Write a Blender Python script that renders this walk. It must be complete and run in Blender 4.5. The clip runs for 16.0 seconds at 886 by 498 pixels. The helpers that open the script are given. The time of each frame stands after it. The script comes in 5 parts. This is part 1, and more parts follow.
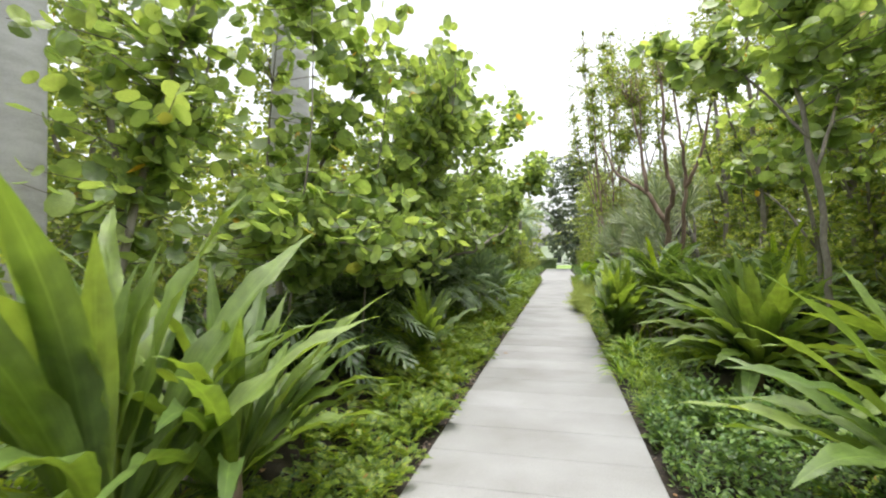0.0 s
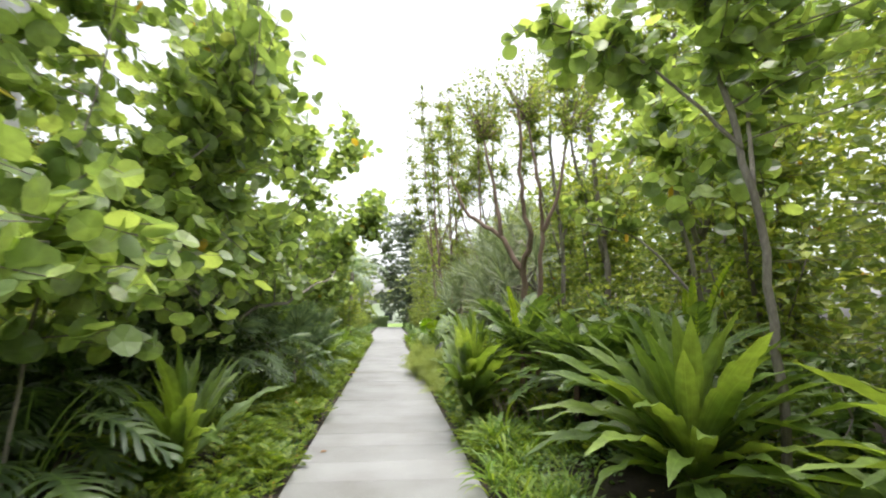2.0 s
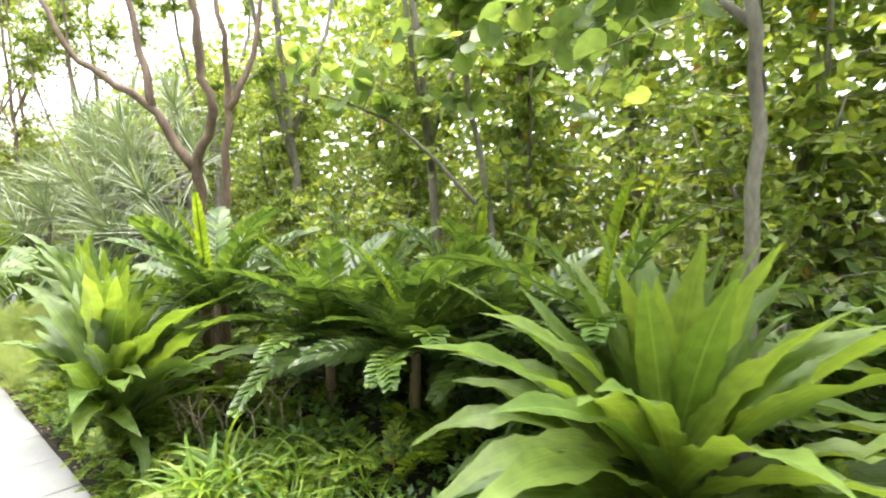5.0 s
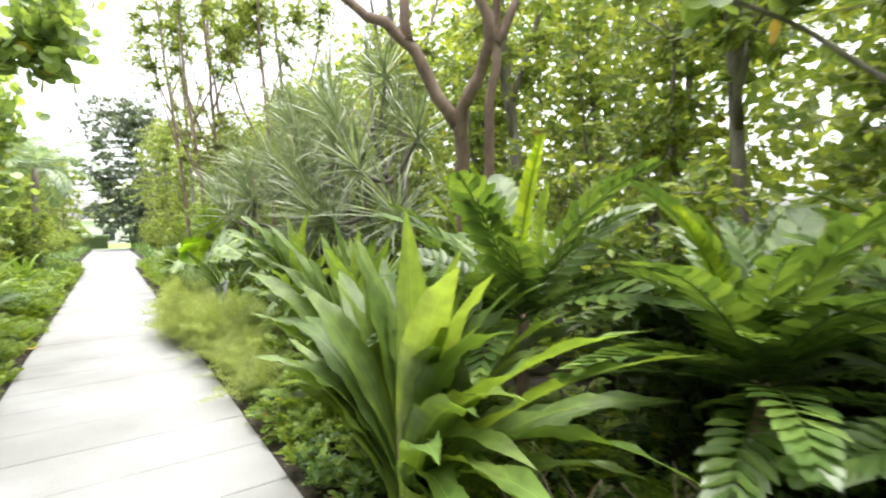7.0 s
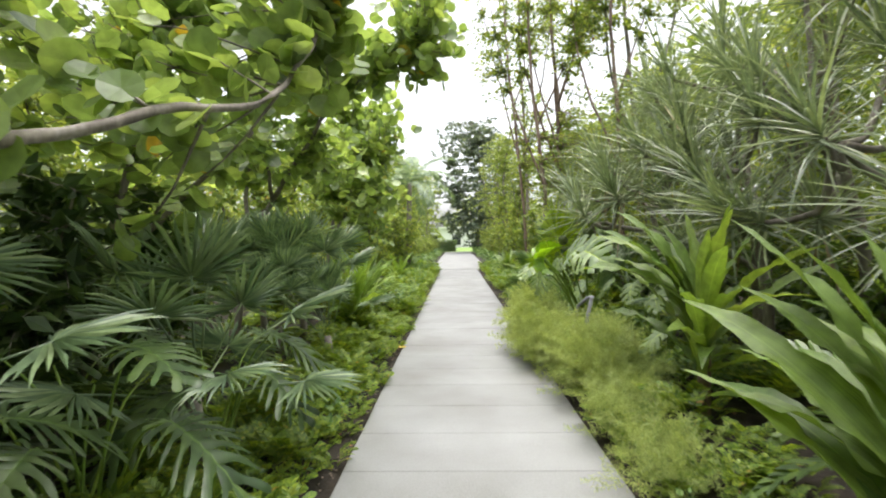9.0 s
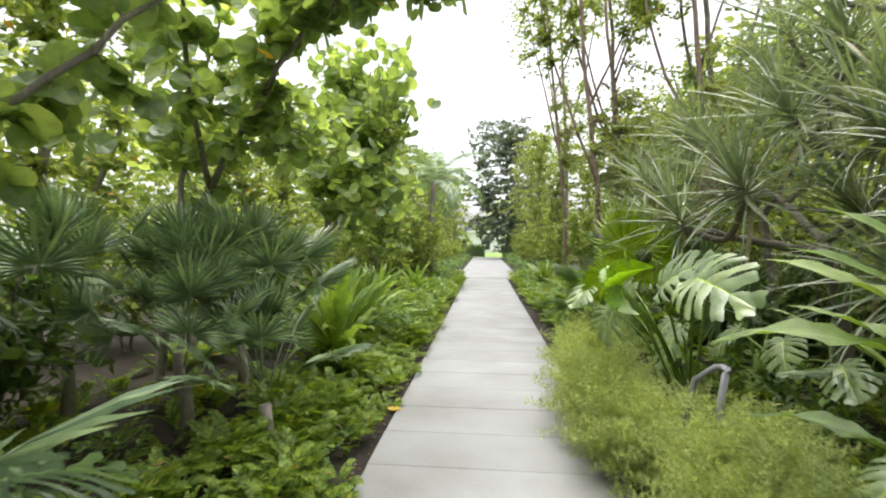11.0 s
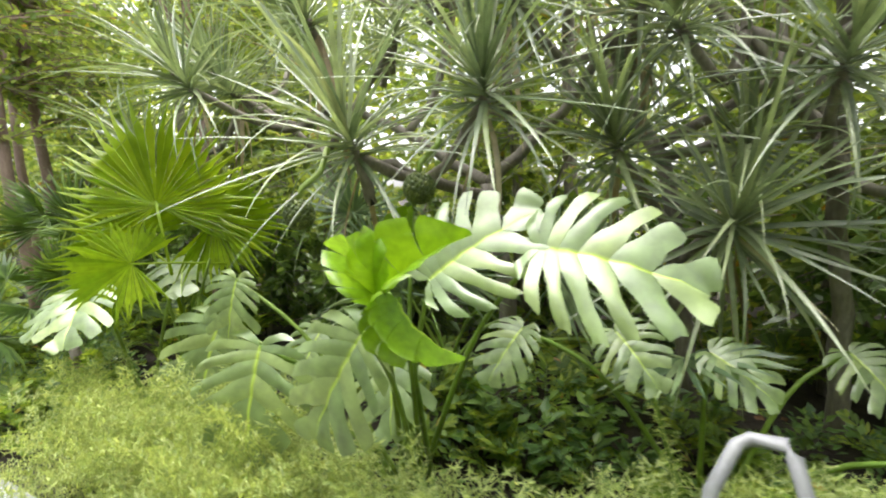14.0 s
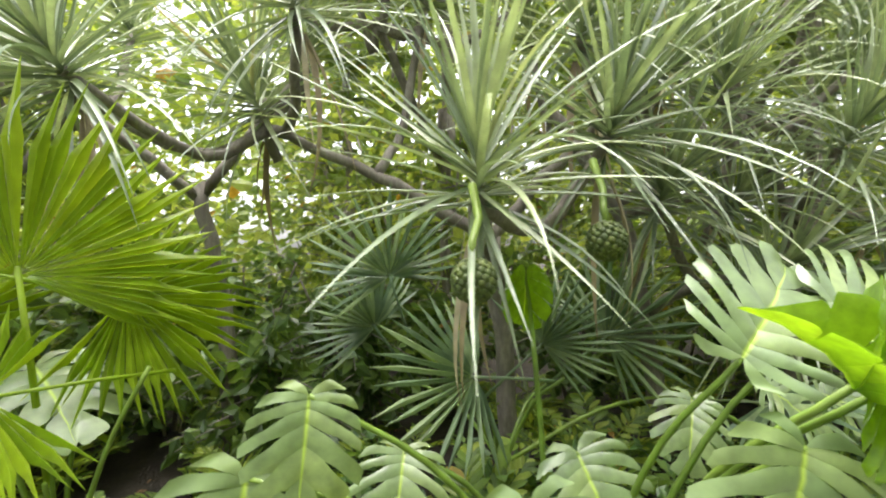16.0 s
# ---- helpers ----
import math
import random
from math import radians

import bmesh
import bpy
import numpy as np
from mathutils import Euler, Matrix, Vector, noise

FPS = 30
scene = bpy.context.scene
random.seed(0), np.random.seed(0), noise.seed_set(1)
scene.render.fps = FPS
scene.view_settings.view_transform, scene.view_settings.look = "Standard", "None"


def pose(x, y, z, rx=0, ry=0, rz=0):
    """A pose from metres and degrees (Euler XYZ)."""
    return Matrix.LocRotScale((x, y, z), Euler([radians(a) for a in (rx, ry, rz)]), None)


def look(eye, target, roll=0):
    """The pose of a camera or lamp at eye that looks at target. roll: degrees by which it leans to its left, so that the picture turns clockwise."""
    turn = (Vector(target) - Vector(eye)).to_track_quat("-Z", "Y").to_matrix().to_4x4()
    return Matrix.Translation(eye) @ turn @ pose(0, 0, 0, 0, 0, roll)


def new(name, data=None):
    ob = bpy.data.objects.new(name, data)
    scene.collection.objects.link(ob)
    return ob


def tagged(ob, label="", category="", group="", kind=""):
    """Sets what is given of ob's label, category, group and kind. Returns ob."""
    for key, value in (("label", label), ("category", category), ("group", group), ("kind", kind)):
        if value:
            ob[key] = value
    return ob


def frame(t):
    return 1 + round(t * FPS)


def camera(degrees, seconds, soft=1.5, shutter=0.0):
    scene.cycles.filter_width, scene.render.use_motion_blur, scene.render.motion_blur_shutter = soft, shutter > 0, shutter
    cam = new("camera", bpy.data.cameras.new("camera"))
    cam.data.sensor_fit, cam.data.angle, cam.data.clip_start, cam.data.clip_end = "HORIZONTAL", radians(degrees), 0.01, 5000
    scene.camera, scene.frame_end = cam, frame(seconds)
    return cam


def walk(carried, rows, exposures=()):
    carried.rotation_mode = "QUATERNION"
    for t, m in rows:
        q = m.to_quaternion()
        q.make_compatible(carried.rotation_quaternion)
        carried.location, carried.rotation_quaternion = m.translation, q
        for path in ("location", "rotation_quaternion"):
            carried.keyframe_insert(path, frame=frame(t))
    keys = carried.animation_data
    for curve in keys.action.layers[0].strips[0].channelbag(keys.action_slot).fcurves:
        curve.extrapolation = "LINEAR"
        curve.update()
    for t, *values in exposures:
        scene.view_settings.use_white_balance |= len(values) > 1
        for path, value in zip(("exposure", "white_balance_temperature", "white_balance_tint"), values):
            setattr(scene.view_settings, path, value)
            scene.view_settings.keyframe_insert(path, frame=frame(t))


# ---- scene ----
# ================= camera and walk =================
cam = camera(84.2, 16.0, soft=2.0, shutter=0.3)
PATH = [
    (0.0, 0.197, 0.038, 1.520, 90.86, 0.15, 13.28),
    (0.5, 0.216, 0.570, 1.492, 91.91, 0.11, 10.92),
    (1.0, 0.153, 1.134, 1.455, 94.00, -0.18, 4.92),
    (1.5, 0.049, 1.638, 1.470, 96.24, -0.63, 0.05),
    (2.0, 0.048, 2.188, 1.449, 97.65, -0.37, -6.23),
    (2.5, 0.037, 2.706, 1.445, 96.56, -0.61, -12.25),
    (3.0, 0.126, 3.205, 1.447, 94.90, 0.14, -25.44),
    (5.5, 0.144, 5.319, 1.531, 87.16, 1.57, -49.17),
    (6.0, 0.174, 5.864, 1.467, 87.32, 1.32, -48.38),
    (6.5, 0.105, 6.359, 1.458, 86.71, 1.33, -41.90),
    (7.0, 0.060, 6.855, 1.451, 87.27, 1.21, -34.23),
    (7.5, 0.034, 7.300, 1.450, 87.25, 1.61, -28.69),
    (8.0, -0.063, 7.630, 1.469, 87.58, 1.96, -16.01),
    (8.5, -0.087, 8.045, 1.409, 88.62, 2.16, -1.78),
    (11.0, -0.033, 10.644, 1.476, 89.19, -0.53, 4.95),
    (11.5, -0.025, 11.175, 1.468, 89.42, -0.39, 0.80),
    (12.0, -0.059, 11.612, 1.451, 89.41, -0.94, -9.37),
    (12.5, -0.024, 12.097, 1.428, 89.42, -0.62, -28.53),
    (13.0, 0.017, 12.543, 1.376, 86.91, -0.15, -41.11),
    (13.5, -0.065, 12.983, 1.408, 85.27, 0.46, -53.48),
    (14.0, -0.099, 13.470, 1.417, 84.10, 1.61, -60.25),
    (14.5, -0.094, 13.933, 1.449, 83.80, 2.38, -65.07),
    (15.0, -0.051, 14.285, 1.467, 84.10, 2.25, -73.56),
    (15.5, -0.001, 14.653, 1.478, 85.74, 2.78, -83.11),
    (16.0, 0.032, 15.065, 1.466, 89.52, 2.03, -92.32),
]
EXPOSE = [(0.0, 1.4), (3.0, 1.5), (5.3, 2.6), (6.4, 2.3), (7.3, 1.95), (8.6, 1.5), (11.0, 1.5), (12.0, 1.5), (12.5, 1.4), (13.3, 2.0), (14.0, 2.12), (16.0, 2.25)]
walk(cam, [(t, pose(x, y, z, rx, ry, rz)) for t, x, y, z, rx, ry, rz in PATH], EXPOSE)

# ================= sky and sun (bright overcast) =================
world = bpy.data.worlds.new("overcast_sky")
scene.world = world
world.use_nodes = True
wn, wl = world.node_tree.nodes, world.node_tree.links
sky = wn.new("ShaderNodeTexSky")
sky.sky_type = "NISHITA"
sky.sun_disc = False
sky.sun_elevation = radians(84)
sky.sun_rotation = radians(56)
sky.air_density, sky.dust_density, sky.ozone_density = 1.0, 4.0, 1.0
haze = wn.new("ShaderNodeHueSaturation")
haze.inputs["Saturation"].default_value = 0.22
haze.inputs["Value"].default_value = 1.0
wl.new(sky.outputs[0], haze.inputs["Color"])
wl.new(haze.outputs[0], wn["Background"].inputs["Color"])
wn["Background"].inputs["Strength"].default_value = 0.15
sun_data = bpy.data.lights.new("sun", "SUN")
sun_data.energy = 1.5
sun_data.angle = radians(60)
sun_data.color = (1.0, 0.96, 0.9)
sun = new("sun", sun_data)
sun.matrix_world = look((3, 2, 38), (0, 0, 0))


# ================= materials =================
def material(name):
    m = bpy.data.materials.new(name)
    m.use_nodes = True
    return m, m.node_tree.nodes, m.node_tree.links, m.node_tree.nodes["Principled BSDF"]


def ramp(nodes, stops):
    r = nodes.new("ShaderNodeValToRGB")
    r.color_ramp.elements[0].position, r.color_ramp.elements[0].color = stops[0][0], (*stops[0][1], 1)
    r.color_ramp.elements[1].position, r.color_ramp.elements[1].color = stops[-1][0], (*stops[-1][1], 1)
    for p, c in stops[1:-1]:
        e = r.color_ramp.elements.new(p)
        e.color = (*c, 1)
    return r


def leaf_material(name, dark, mid, light, old=None, rough=0.42, through_light=0.35, rib=None, veins=0.0, spec=0.5, lit=(1.7, 1.6, 0.8)):
    """Living leaf: own tint for each leaf, blotches, translucency; rib: colour of the midrib (u = 0.5)."""
    m, n, l, b = material(name)
    info, geo = n.new("ShaderNodeObjectInfo"), n.new("ShaderNodeNewGeometry")
    add = n.new("ShaderNodeMath")
    add.operation = "ADD"
    l.new(info.outputs["Random"], add.inputs[0])
    l.new(geo.outputs["Random Per Island"], add.inputs[1])
    fr = n.new("ShaderNodeMath")
    fr.operation = "FRACT"
    l.new(add.outputs[0], fr.inputs[0])
    stops = [(0.0, dark), (0.5, mid), (0.93, light)]
    if old:
        stops += [(0.991, light), (0.996, old)]
    tint = ramp(n, stops)
    l.new(fr.outputs[0], tint.inputs[0])
    tex = n.new("ShaderNodeTexCoord")
    spots = n.new("ShaderNodeTexNoise")
    spots.inputs["Scale"].default_value = 14.0
    spots.inputs["Detail"].default_value = 4.0
    l.new(tex.outputs["Object"], spots.inputs["Vector"])
    shade = ramp(n, [(0.3, (0.72, 0.72, 0.72)), (0.7, (1.15, 1.15, 1.1))])
    l.new(spots.outputs[0], shade.inputs[0])
    mul = n.new("ShaderNodeMix")
    mul.data_type, mul.blend_type = "RGBA", "MULTIPLY"
    mul.inputs[0].default_value = 1.0
    l.new(tint.outputs[0], mul.inputs[6])
    l.new(shade.outputs[0], mul.inputs[7])
    colour = mul.outputs[2]
    bump_from = spots.outputs[0]
    if rib or veins:
        sep = n.new("ShaderNodeSeparateXYZ")
        l.new(tex.outputs["UV"], sep.inputs[0])
    if rib:
        off = n.new("ShaderNodeMath")
        off.operation = "SUBTRACT"
        off.inputs[1].default_value = 0.5
        l.new(sep.outputs[0], off.inputs[0])
        ab = n.new("ShaderNodeMath")
        ab.operation = "ABSOLUTE"
        l.new(off.outputs[0], ab.inputs[0])
        band = ramp(n, [(0.004, (1, 1, 1)), (0.024, (0, 0, 0))])
        l.new(ab.outputs[0], band.inputs[0])
        mx = n.new("ShaderNodeMix")
        mx.data_type = "RGBA"
        l.new(band.outputs[0], mx.inputs[0])
        l.new(colour, mx.inputs[6])
        mx.inputs[7].default_value = (*rib, 1)
        colour = mx.outputs[2]
    if veins:
        w = n.new("ShaderNodeMath")
        w.operation = "MULTIPLY"
        w.inputs[1].default_value = veins
        l.new(sep.outputs[0], w.inputs[0])
        sn = n.new("ShaderNodeMath")
        sn.operation = "SINE"
        l.new(w.outputs[0], sn.inputs[0])
        bump_from = sn.outputs[0]
        long = n.new("ShaderNodeMapping")
        long.inputs["Scale"].default_value = (26.0, 1.3, 1.0)
        l.new(tex.outputs["UV"], long.inputs[0])
        streak = n.new("ShaderNodeTexNoise")
        streak.inputs["Scale"].default_value, streak.inputs["Detail"].default_value = 1.0, 3.0
        l.new(long.outputs[0], streak.inputs["Vector"])
        tone = ramp(n, [(0.3, (0.74, 0.78, 0.74)), (0.7, (1.2, 1.16, 1.2))])
        l.new(streak.outputs[0], tone.inputs[0])
        mz = n.new("ShaderNodeMix")
        mz.data_type, mz.blend_type = "RGBA", "MULTIPLY"
        mz.inputs[0].default_value = 1.0
        l.new(colour, mz.inputs[6])
        l.new(tone.outputs[0], mz.inputs[7])
        colour = mz.outputs[2]
    bump = n.new("ShaderNodeBump")
    bump.inputs["Strength"].default_value = 0.3
    bump.inputs["Distance"].default_value = 0.004
    l.new(bump_from, bump.inputs["Height"])
    l.new(bump.outputs[0], b.inputs["Normal"])
    l.new(colour, b.inputs["Base Color"])
    b.inputs["Roughness"].default_value = rough
    b.inputs["Specular IOR Level"].default_value = spec
    tr = n.new("ShaderNodeBsdfTranslucent")
    glow = n.new("ShaderNodeMix")
    glow.data_type, glow.blend_type = "RGBA", "MULTIPLY"
    glow.inputs[0].default_value = 1.0
    l.new(colour, glow.inputs[6])
    glow.inputs[7].default_value = (*lit, 1)
    l.new(glow.outputs[2], tr.inputs["Color"])
    mix = n.new("ShaderNodeMixShader")
    mix.inputs[0].default_value = through_light
    l.new(b.outputs[0], mix.inputs[1])
    l.new(tr.outputs[0], mix.inputs[2])
    l.new(mix.outputs[0], n["Material Output"].inputs["Surface"])
    return m


def rough_material(name, stops, scale, rough=0.85, bump=0.4, distance=0.02, stretch=(1, 1, 1), fine=60.0):
    """Bark, soil, stone: two scales of noise in colour and relief."""
    m, n, l, b = material(name)
    tex, mp = n.new("ShaderNodeTexCoord"), n.new("ShaderNodeMapping")
    mp.inputs["Scale"].default_value = stretch
    l.new(tex.outputs["Object"], mp.inputs[0])
    a, c = n.new("ShaderNodeTexNoise"), n.new("ShaderNodeTexNoise")
    a.inputs["Scale"].default_value, a.inputs["Detail"].default_value = scale, 6.0
    c.inputs["Scale"].default_value, c.inputs["Detail"].default_value = fine, 3.0
    l.new(mp.outputs[0], a.inputs["Vector"])
    l.new(mp.outputs[0], c.inputs["Vector"])
    mixf = n.new("ShaderNodeMath")
    mixf.operation = "MULTIPLY_ADD"
    mixf.inputs[1].default_value = 0.35
    l.new(c.outputs[0], mixf.inputs[0])
    half = n.new("ShaderNodeMath")
    half.operation = "MULTIPLY"
    half.inputs[1].default_value = 0.65
    l.new(a.outputs[0], half.inputs[0])
    l.new(half.outputs[0], mixf.inputs[2])
    r = ramp(n, stops)
    l.new(mixf.outputs[0], r.inputs[0])
    l.new(r.outputs[0], b.inputs["Base Color"])
    bp = n.new("ShaderNodeBump")
    bp.inputs["Strength"].default_value, bp.inputs["Distance"].default_value = bump, distance
    l.new(mixf.outputs[0], bp.inputs["Height"])
    l.new(bp.outputs[0], b.inputs["Normal"])
    b.inputs["Roughness"].default_value = rough
    return m


def concrete_material():
    m, n, l, b = material("brushed_concrete")
    tex, info = n.new("ShaderNodeTexCoord"), n.new("ShaderNodeObjectInfo")
    geo = n.new("ShaderNodeNewGeometry")
    big, fine, brush = n.new("ShaderNodeTexNoise"), n.new("ShaderNodeTexNoise"), n.new("ShaderNodeTexNoise")
    big.inputs["Scale"].default_value, big.inputs["Detail"].default_value = 1.3, 5.0
    fine.inputs["Scale"].default_value, fine.inputs["Detail"].default_value = 90.0, 2.0
    mp = n.new("ShaderNodeMapping")
    mp.inputs["Scale"].default_value = (1.5, 60, 1)
    brush.inputs["Scale"].default_value, brush.inputs["Detail"].default_value = 4.0, 4.0
    l.new(geo.outputs["Position"], mp.inputs[0])
    for t in (big, fine):
        l.new(geo.outputs["Position"], t.inputs["Vector"])
    l.new(mp.outputs[0], brush.inputs["Vector"])
    r = ramp(n, [(0.25, (0.195, 0.19, 0.182)), (0.5, (0.252, 0.252, 0.25)), (0.75, (0.305, 0.307, 0.308))])
    l.new(big.outputs[0], r.inputs[0])
    own = ramp(n, [(0.0, (0.90, 0.90, 0.90)), (1.0, (1.04, 1.04, 1.05))])
    l.new(info.outputs["Random"], own.inputs[0])
    mul = n.new("ShaderNodeMix")
    mul.data_type, mul.blend_type = "RGBA", "MULTIPLY"
    mul.inputs[0].default_value = 1.0
    l.new(r.outputs[0], mul.inputs[6])
    l.new(own.outputs[0], mul.inputs[7])
    g = ramp(n, [(0.3, (0.86, 0.86, 0.86)), (0.7, (1.06, 1.06, 1.06))])
    l.new(fine.outputs[0], g.inputs[0])
    mul2 = n.new("ShaderNodeMix")
    mul2.data_type, mul2.blend_type = "RGBA", "MULTIPLY"
    mul2.inputs[0].default_value = 1.0
    l.new(mul.outputs[2], mul2.inputs[6])
    l.new(g.outputs[0], mul2.inputs[7])
    l.new(mul2.outputs[2], b.inputs["Base Color"])
    bp = n.new("ShaderNodeBump")
    bp.inputs["Strength"].default_value, bp.inputs["Distance"].default_value = 0.25, 0.004
    l.new(brush.outputs[0], bp.inputs["Height"])
    l.new(bp.outputs[0], b.inputs["Normal"])
    b.inputs["Roughness"].default_value = 0.62
    return m


M_CONCRETE = concrete_material()
M_SOIL = rough_material("dark_soil", [(0.3, (0.010, 0.008, 0.005)), (0.55, (0.028, 0.021, 0.014)), (0.75, (0.065, 0.048, 0.032))], 9.0, 0.95, 0.9, 0.03)
M_LAWN = rough_material("lawn", [(0.3, (0.10, 0.17, 0.03)), (0.7, (0.22, 0.32, 0.07))], 3.0, 0.9, 0.8, 0.03)
M_BARK = rough_material("grey_bark", [(0.3, (0.10, 0.085, 0.07)), (0.5, (0.20, 0.175, 0.15)), (0.72, (0.36, 0.33, 0.29))], 7.0, 0.85, 0.5, 0.01, (1, 1, 0.35))
M_BROWN = rough_material("brown_bark", [(0.3, (0.09, 0.06, 0.045)), (0.5, (0.20, 0.135, 0.105)), (0.75, (0.34, 0.25, 0.20))], 8.0, 0.75, 0.5, 0.01, (1, 1, 0.3))
M_PALM_TRUNK = rough_material("smooth_palm_trunk", [(0.3, (0.30, 0.29, 0.28)), (0.55, (0.46, 0.46, 0.46)), (0.75, (0.58, 0.58, 0.58))], 2.5, 0.7, 0.3, 0.01, (1, 1, 3.0))
M_PEBBLE = rough_material("edge_stone", [(0.3, (0.10, 0.065, 0.045)), (0.5, (0.20, 0.15, 0.12)), (0.72, (0.34, 0.30, 0.27))], 3.0, 0.85, 0.3, 0.004)
M_TWIG = rough_material("dry_twig", [(0.3, (0.16, 0.12, 0.08)), (0.7, (0.38, 0.31, 0.24))], 20.0, 0.9, 0.4, 0.004)
M_PIPE = rough_material("grey_plastic", [(0.3, (0.15, 0.155, 0.165)), (0.7, (0.24, 0.245, 0.26))], 12.0, 0.5, 0.1, 0.002)
M_WALL = rough_material("white_render", [(0.3, (0.68, 0.68, 0.68)), (0.7, (0.82, 0.82, 0.80))], 1.2, 0.8, 0.1, 0.01)
M_DARK = rough_material("dark_glazing", [(0.3, (0.02, 0.022, 0.025)), (0.7, (0.05, 0.055, 0.06))], 2.0, 0.25, 0.0, 0.01)
M_DEAD = leaf_material("dead_leaf", (0.12, 0.055, 0.025), (0.28, 0.15, 0.07), (0.45, 0.30, 0.15), None, 0.7, 0.15)
M_DRY = leaf_material("dry_strap_leaf", (0.22, 0.17, 0.11), (0.34, 0.27, 0.18), (0.48, 0.41, 0.30), None, 0.7, 0.15)
M_YELLOW_LEAF = leaf_material("yellow_leaf", (0.55, 0.34, 0.05), (0.62, 0.42, 0.07), (0.68, 0.5, 0.1), None, 0.6, 0.2)

M_LILY = leaf_material("lily_leaf", (0.105, 0.178, 0.042), (0.160, 0.245, 0.056), (0.225, 0.315, 0.080), None, 0.40, 0.36, (0.22, 0.32, 0.09), 150.0, 0.7, (1.8, 1.7, 0.6))
M_STRAP = leaf_material("strap_leaf", (0.15, 0.25, 0.045), (0.20, 0.32, 0.055), (0.28, 0.40, 0.075), None, 0.40, 0.35, (0.24, 0.35, 0.07), 150.0, 0.6)
M_GRAPE = leaf_material("sea_grape_leaf", (0.149, 0.220, 0.090), (0.259, 0.358, 0.132), (0.396, 0.495, 0.182), (0.55, 0.36, 0.05), 0.36, 0.50, None, 0.0, 0.8, (1.6, 1.55, 0.75))
M_FERN = leaf_material("leather_fern", (0.058, 0.106, 0.028), (0.097, 0.169, 0.038), (0.161, 0.246, 0.054), None, 0.38, 0.32, None, 0.0, 0.7)
M_FROND_NEW = leaf_material("young_fern", (0.21, 0.32, 0.03), (0.27, 0.38, 0.035), (0.36, 0.46, 0.05), None, 0.45, 0.48)
M_GROUND_FERN = leaf_material("ground_fern", (0.081, 0.145, 0.022), (0.153, 0.246, 0.031), (0.281, 0.357, 0.043), (0.40, 0.22, 0.06), 0.45, 0.40)
M_SHRUB = leaf_material("small_leaf_shrub", (0.060, 0.119, 0.040), (0.107, 0.202, 0.050), (0.202, 0.309, 0.072), None, 0.36, 0.3)
M_GRASS = leaf_material("spider_grass", (0.10, 0.19, 0.03), (0.17, 0.28, 0.04), (0.28, 0.38, 0.06), None, 0.45, 0.4)
M_ASPARAGUS = leaf_material("asparagus_fern", (0.225, 0.305, 0.100), (0.335, 0.410, 0.155), (0.470, 0.530, 0.235), None, 0.6, 0.42)
M_PALMETTO = leaf_material("palmetto", (0.123, 0.195, 0.112), (0.209, 0.295, 0.165), (0.342, 0.430, 0.240), None, 0.36, 0.28, None, 0.0, 0.8, (1.4, 1.45, 0.9))
M_LIME_FAN = leaf_material("lime_fan_palm", (0.213, 0.320, 0.019), (0.273, 0.386, 0.025), (0.355, 0.464, 0.033), None, 0.42, 0.45)
M_PANDANUS = leaf_material("screw_pine_leaf", (0.131, 0.176, 0.103), (0.207, 0.259, 0.144), (0.321, 0.372, 0.204), (0.36, 0.30, 0.14), 0.34, 0.25, None, 0.0, 0.9, (1.4, 1.45, 0.9))
M_MONSTERA = leaf_material("split_leaf", (0.193, 0.276, 0.120), (0.251, 0.342, 0.150), (0.314, 0.402, 0.162), None, 0.34, 0.28, (0.46, 0.60, 0.10), 0.0, 1.0)
M_MONSTERA_NEW = leaf_material("young_split_leaf", (0.152, 0.288, 0.010), (0.176, 0.320, 0.012), (0.208, 0.352, 0.016), None, 0.30, 0.45, (0.42, 0.58, 0.06), 0.0, 0.6)
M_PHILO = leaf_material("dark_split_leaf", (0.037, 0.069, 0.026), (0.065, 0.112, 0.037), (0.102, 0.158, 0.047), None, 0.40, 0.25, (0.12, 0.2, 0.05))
M_STEM = leaf_material("green_stem", (0.14, 0.24, 0.04), (0.18, 0.28, 0.045), (0.24, 0.34, 0.06), None, 0.4, 0.1)
M_WOODS = leaf_material("woodland_leaf", (0.120, 0.190, 0.055), (0.225, 0.305, 0.075), (0.390, 0.450, 0.110), (0.36, 0.22, 0.04), 0.45, 0.42)
# dark leaf, lightened and blued: distance haze mixed into the colour
M_FAR_DARK_HAZY = leaf_material("dark_hazy_far_leaf", (0.084, 0.119, 0.092), (0.133, 0.175, 0.131), (0.210, 0.259, 0.185), None, 0.5, 0.3)
M_FRUIT = leaf_material("screw_pine_fruit", (0.05, 0.075, 0.015), (0.075, 0.105, 0.02), (0.12, 0.15, 0.03), None, 0.45, 0.0)


# ================= mesh helpers =================
def part(name, data, mat, parent=None, label="", kind=""):
    """One mesh object from a bmesh or a mesh, under its thing."""
    if isinstance(data, bmesh.types.BMesh):
        me = bpy.data.meshes.new(name)
        data.to_mesh(me)
        data.free()
    else:
        me = data
    if mat and not me.materials:
        me.materials.append(mat)
    ob = new(name, me)
    if parent:
        ob.parent = parent
    return tagged(ob, label, kind=kind)


def thing(name, place, label, category, group="", kind=""):
    ob = new(name)
    ob.location = place
    ob.empty_display_size = 0.2
    return tagged(ob, label, category, group, kind)


def put_part(name, me, parent, local, label=""):
    ob = new(name, me)
    ob.parent = parent
    ob.matrix_local = local
    if label:
        ob["label"] = label
    return ob


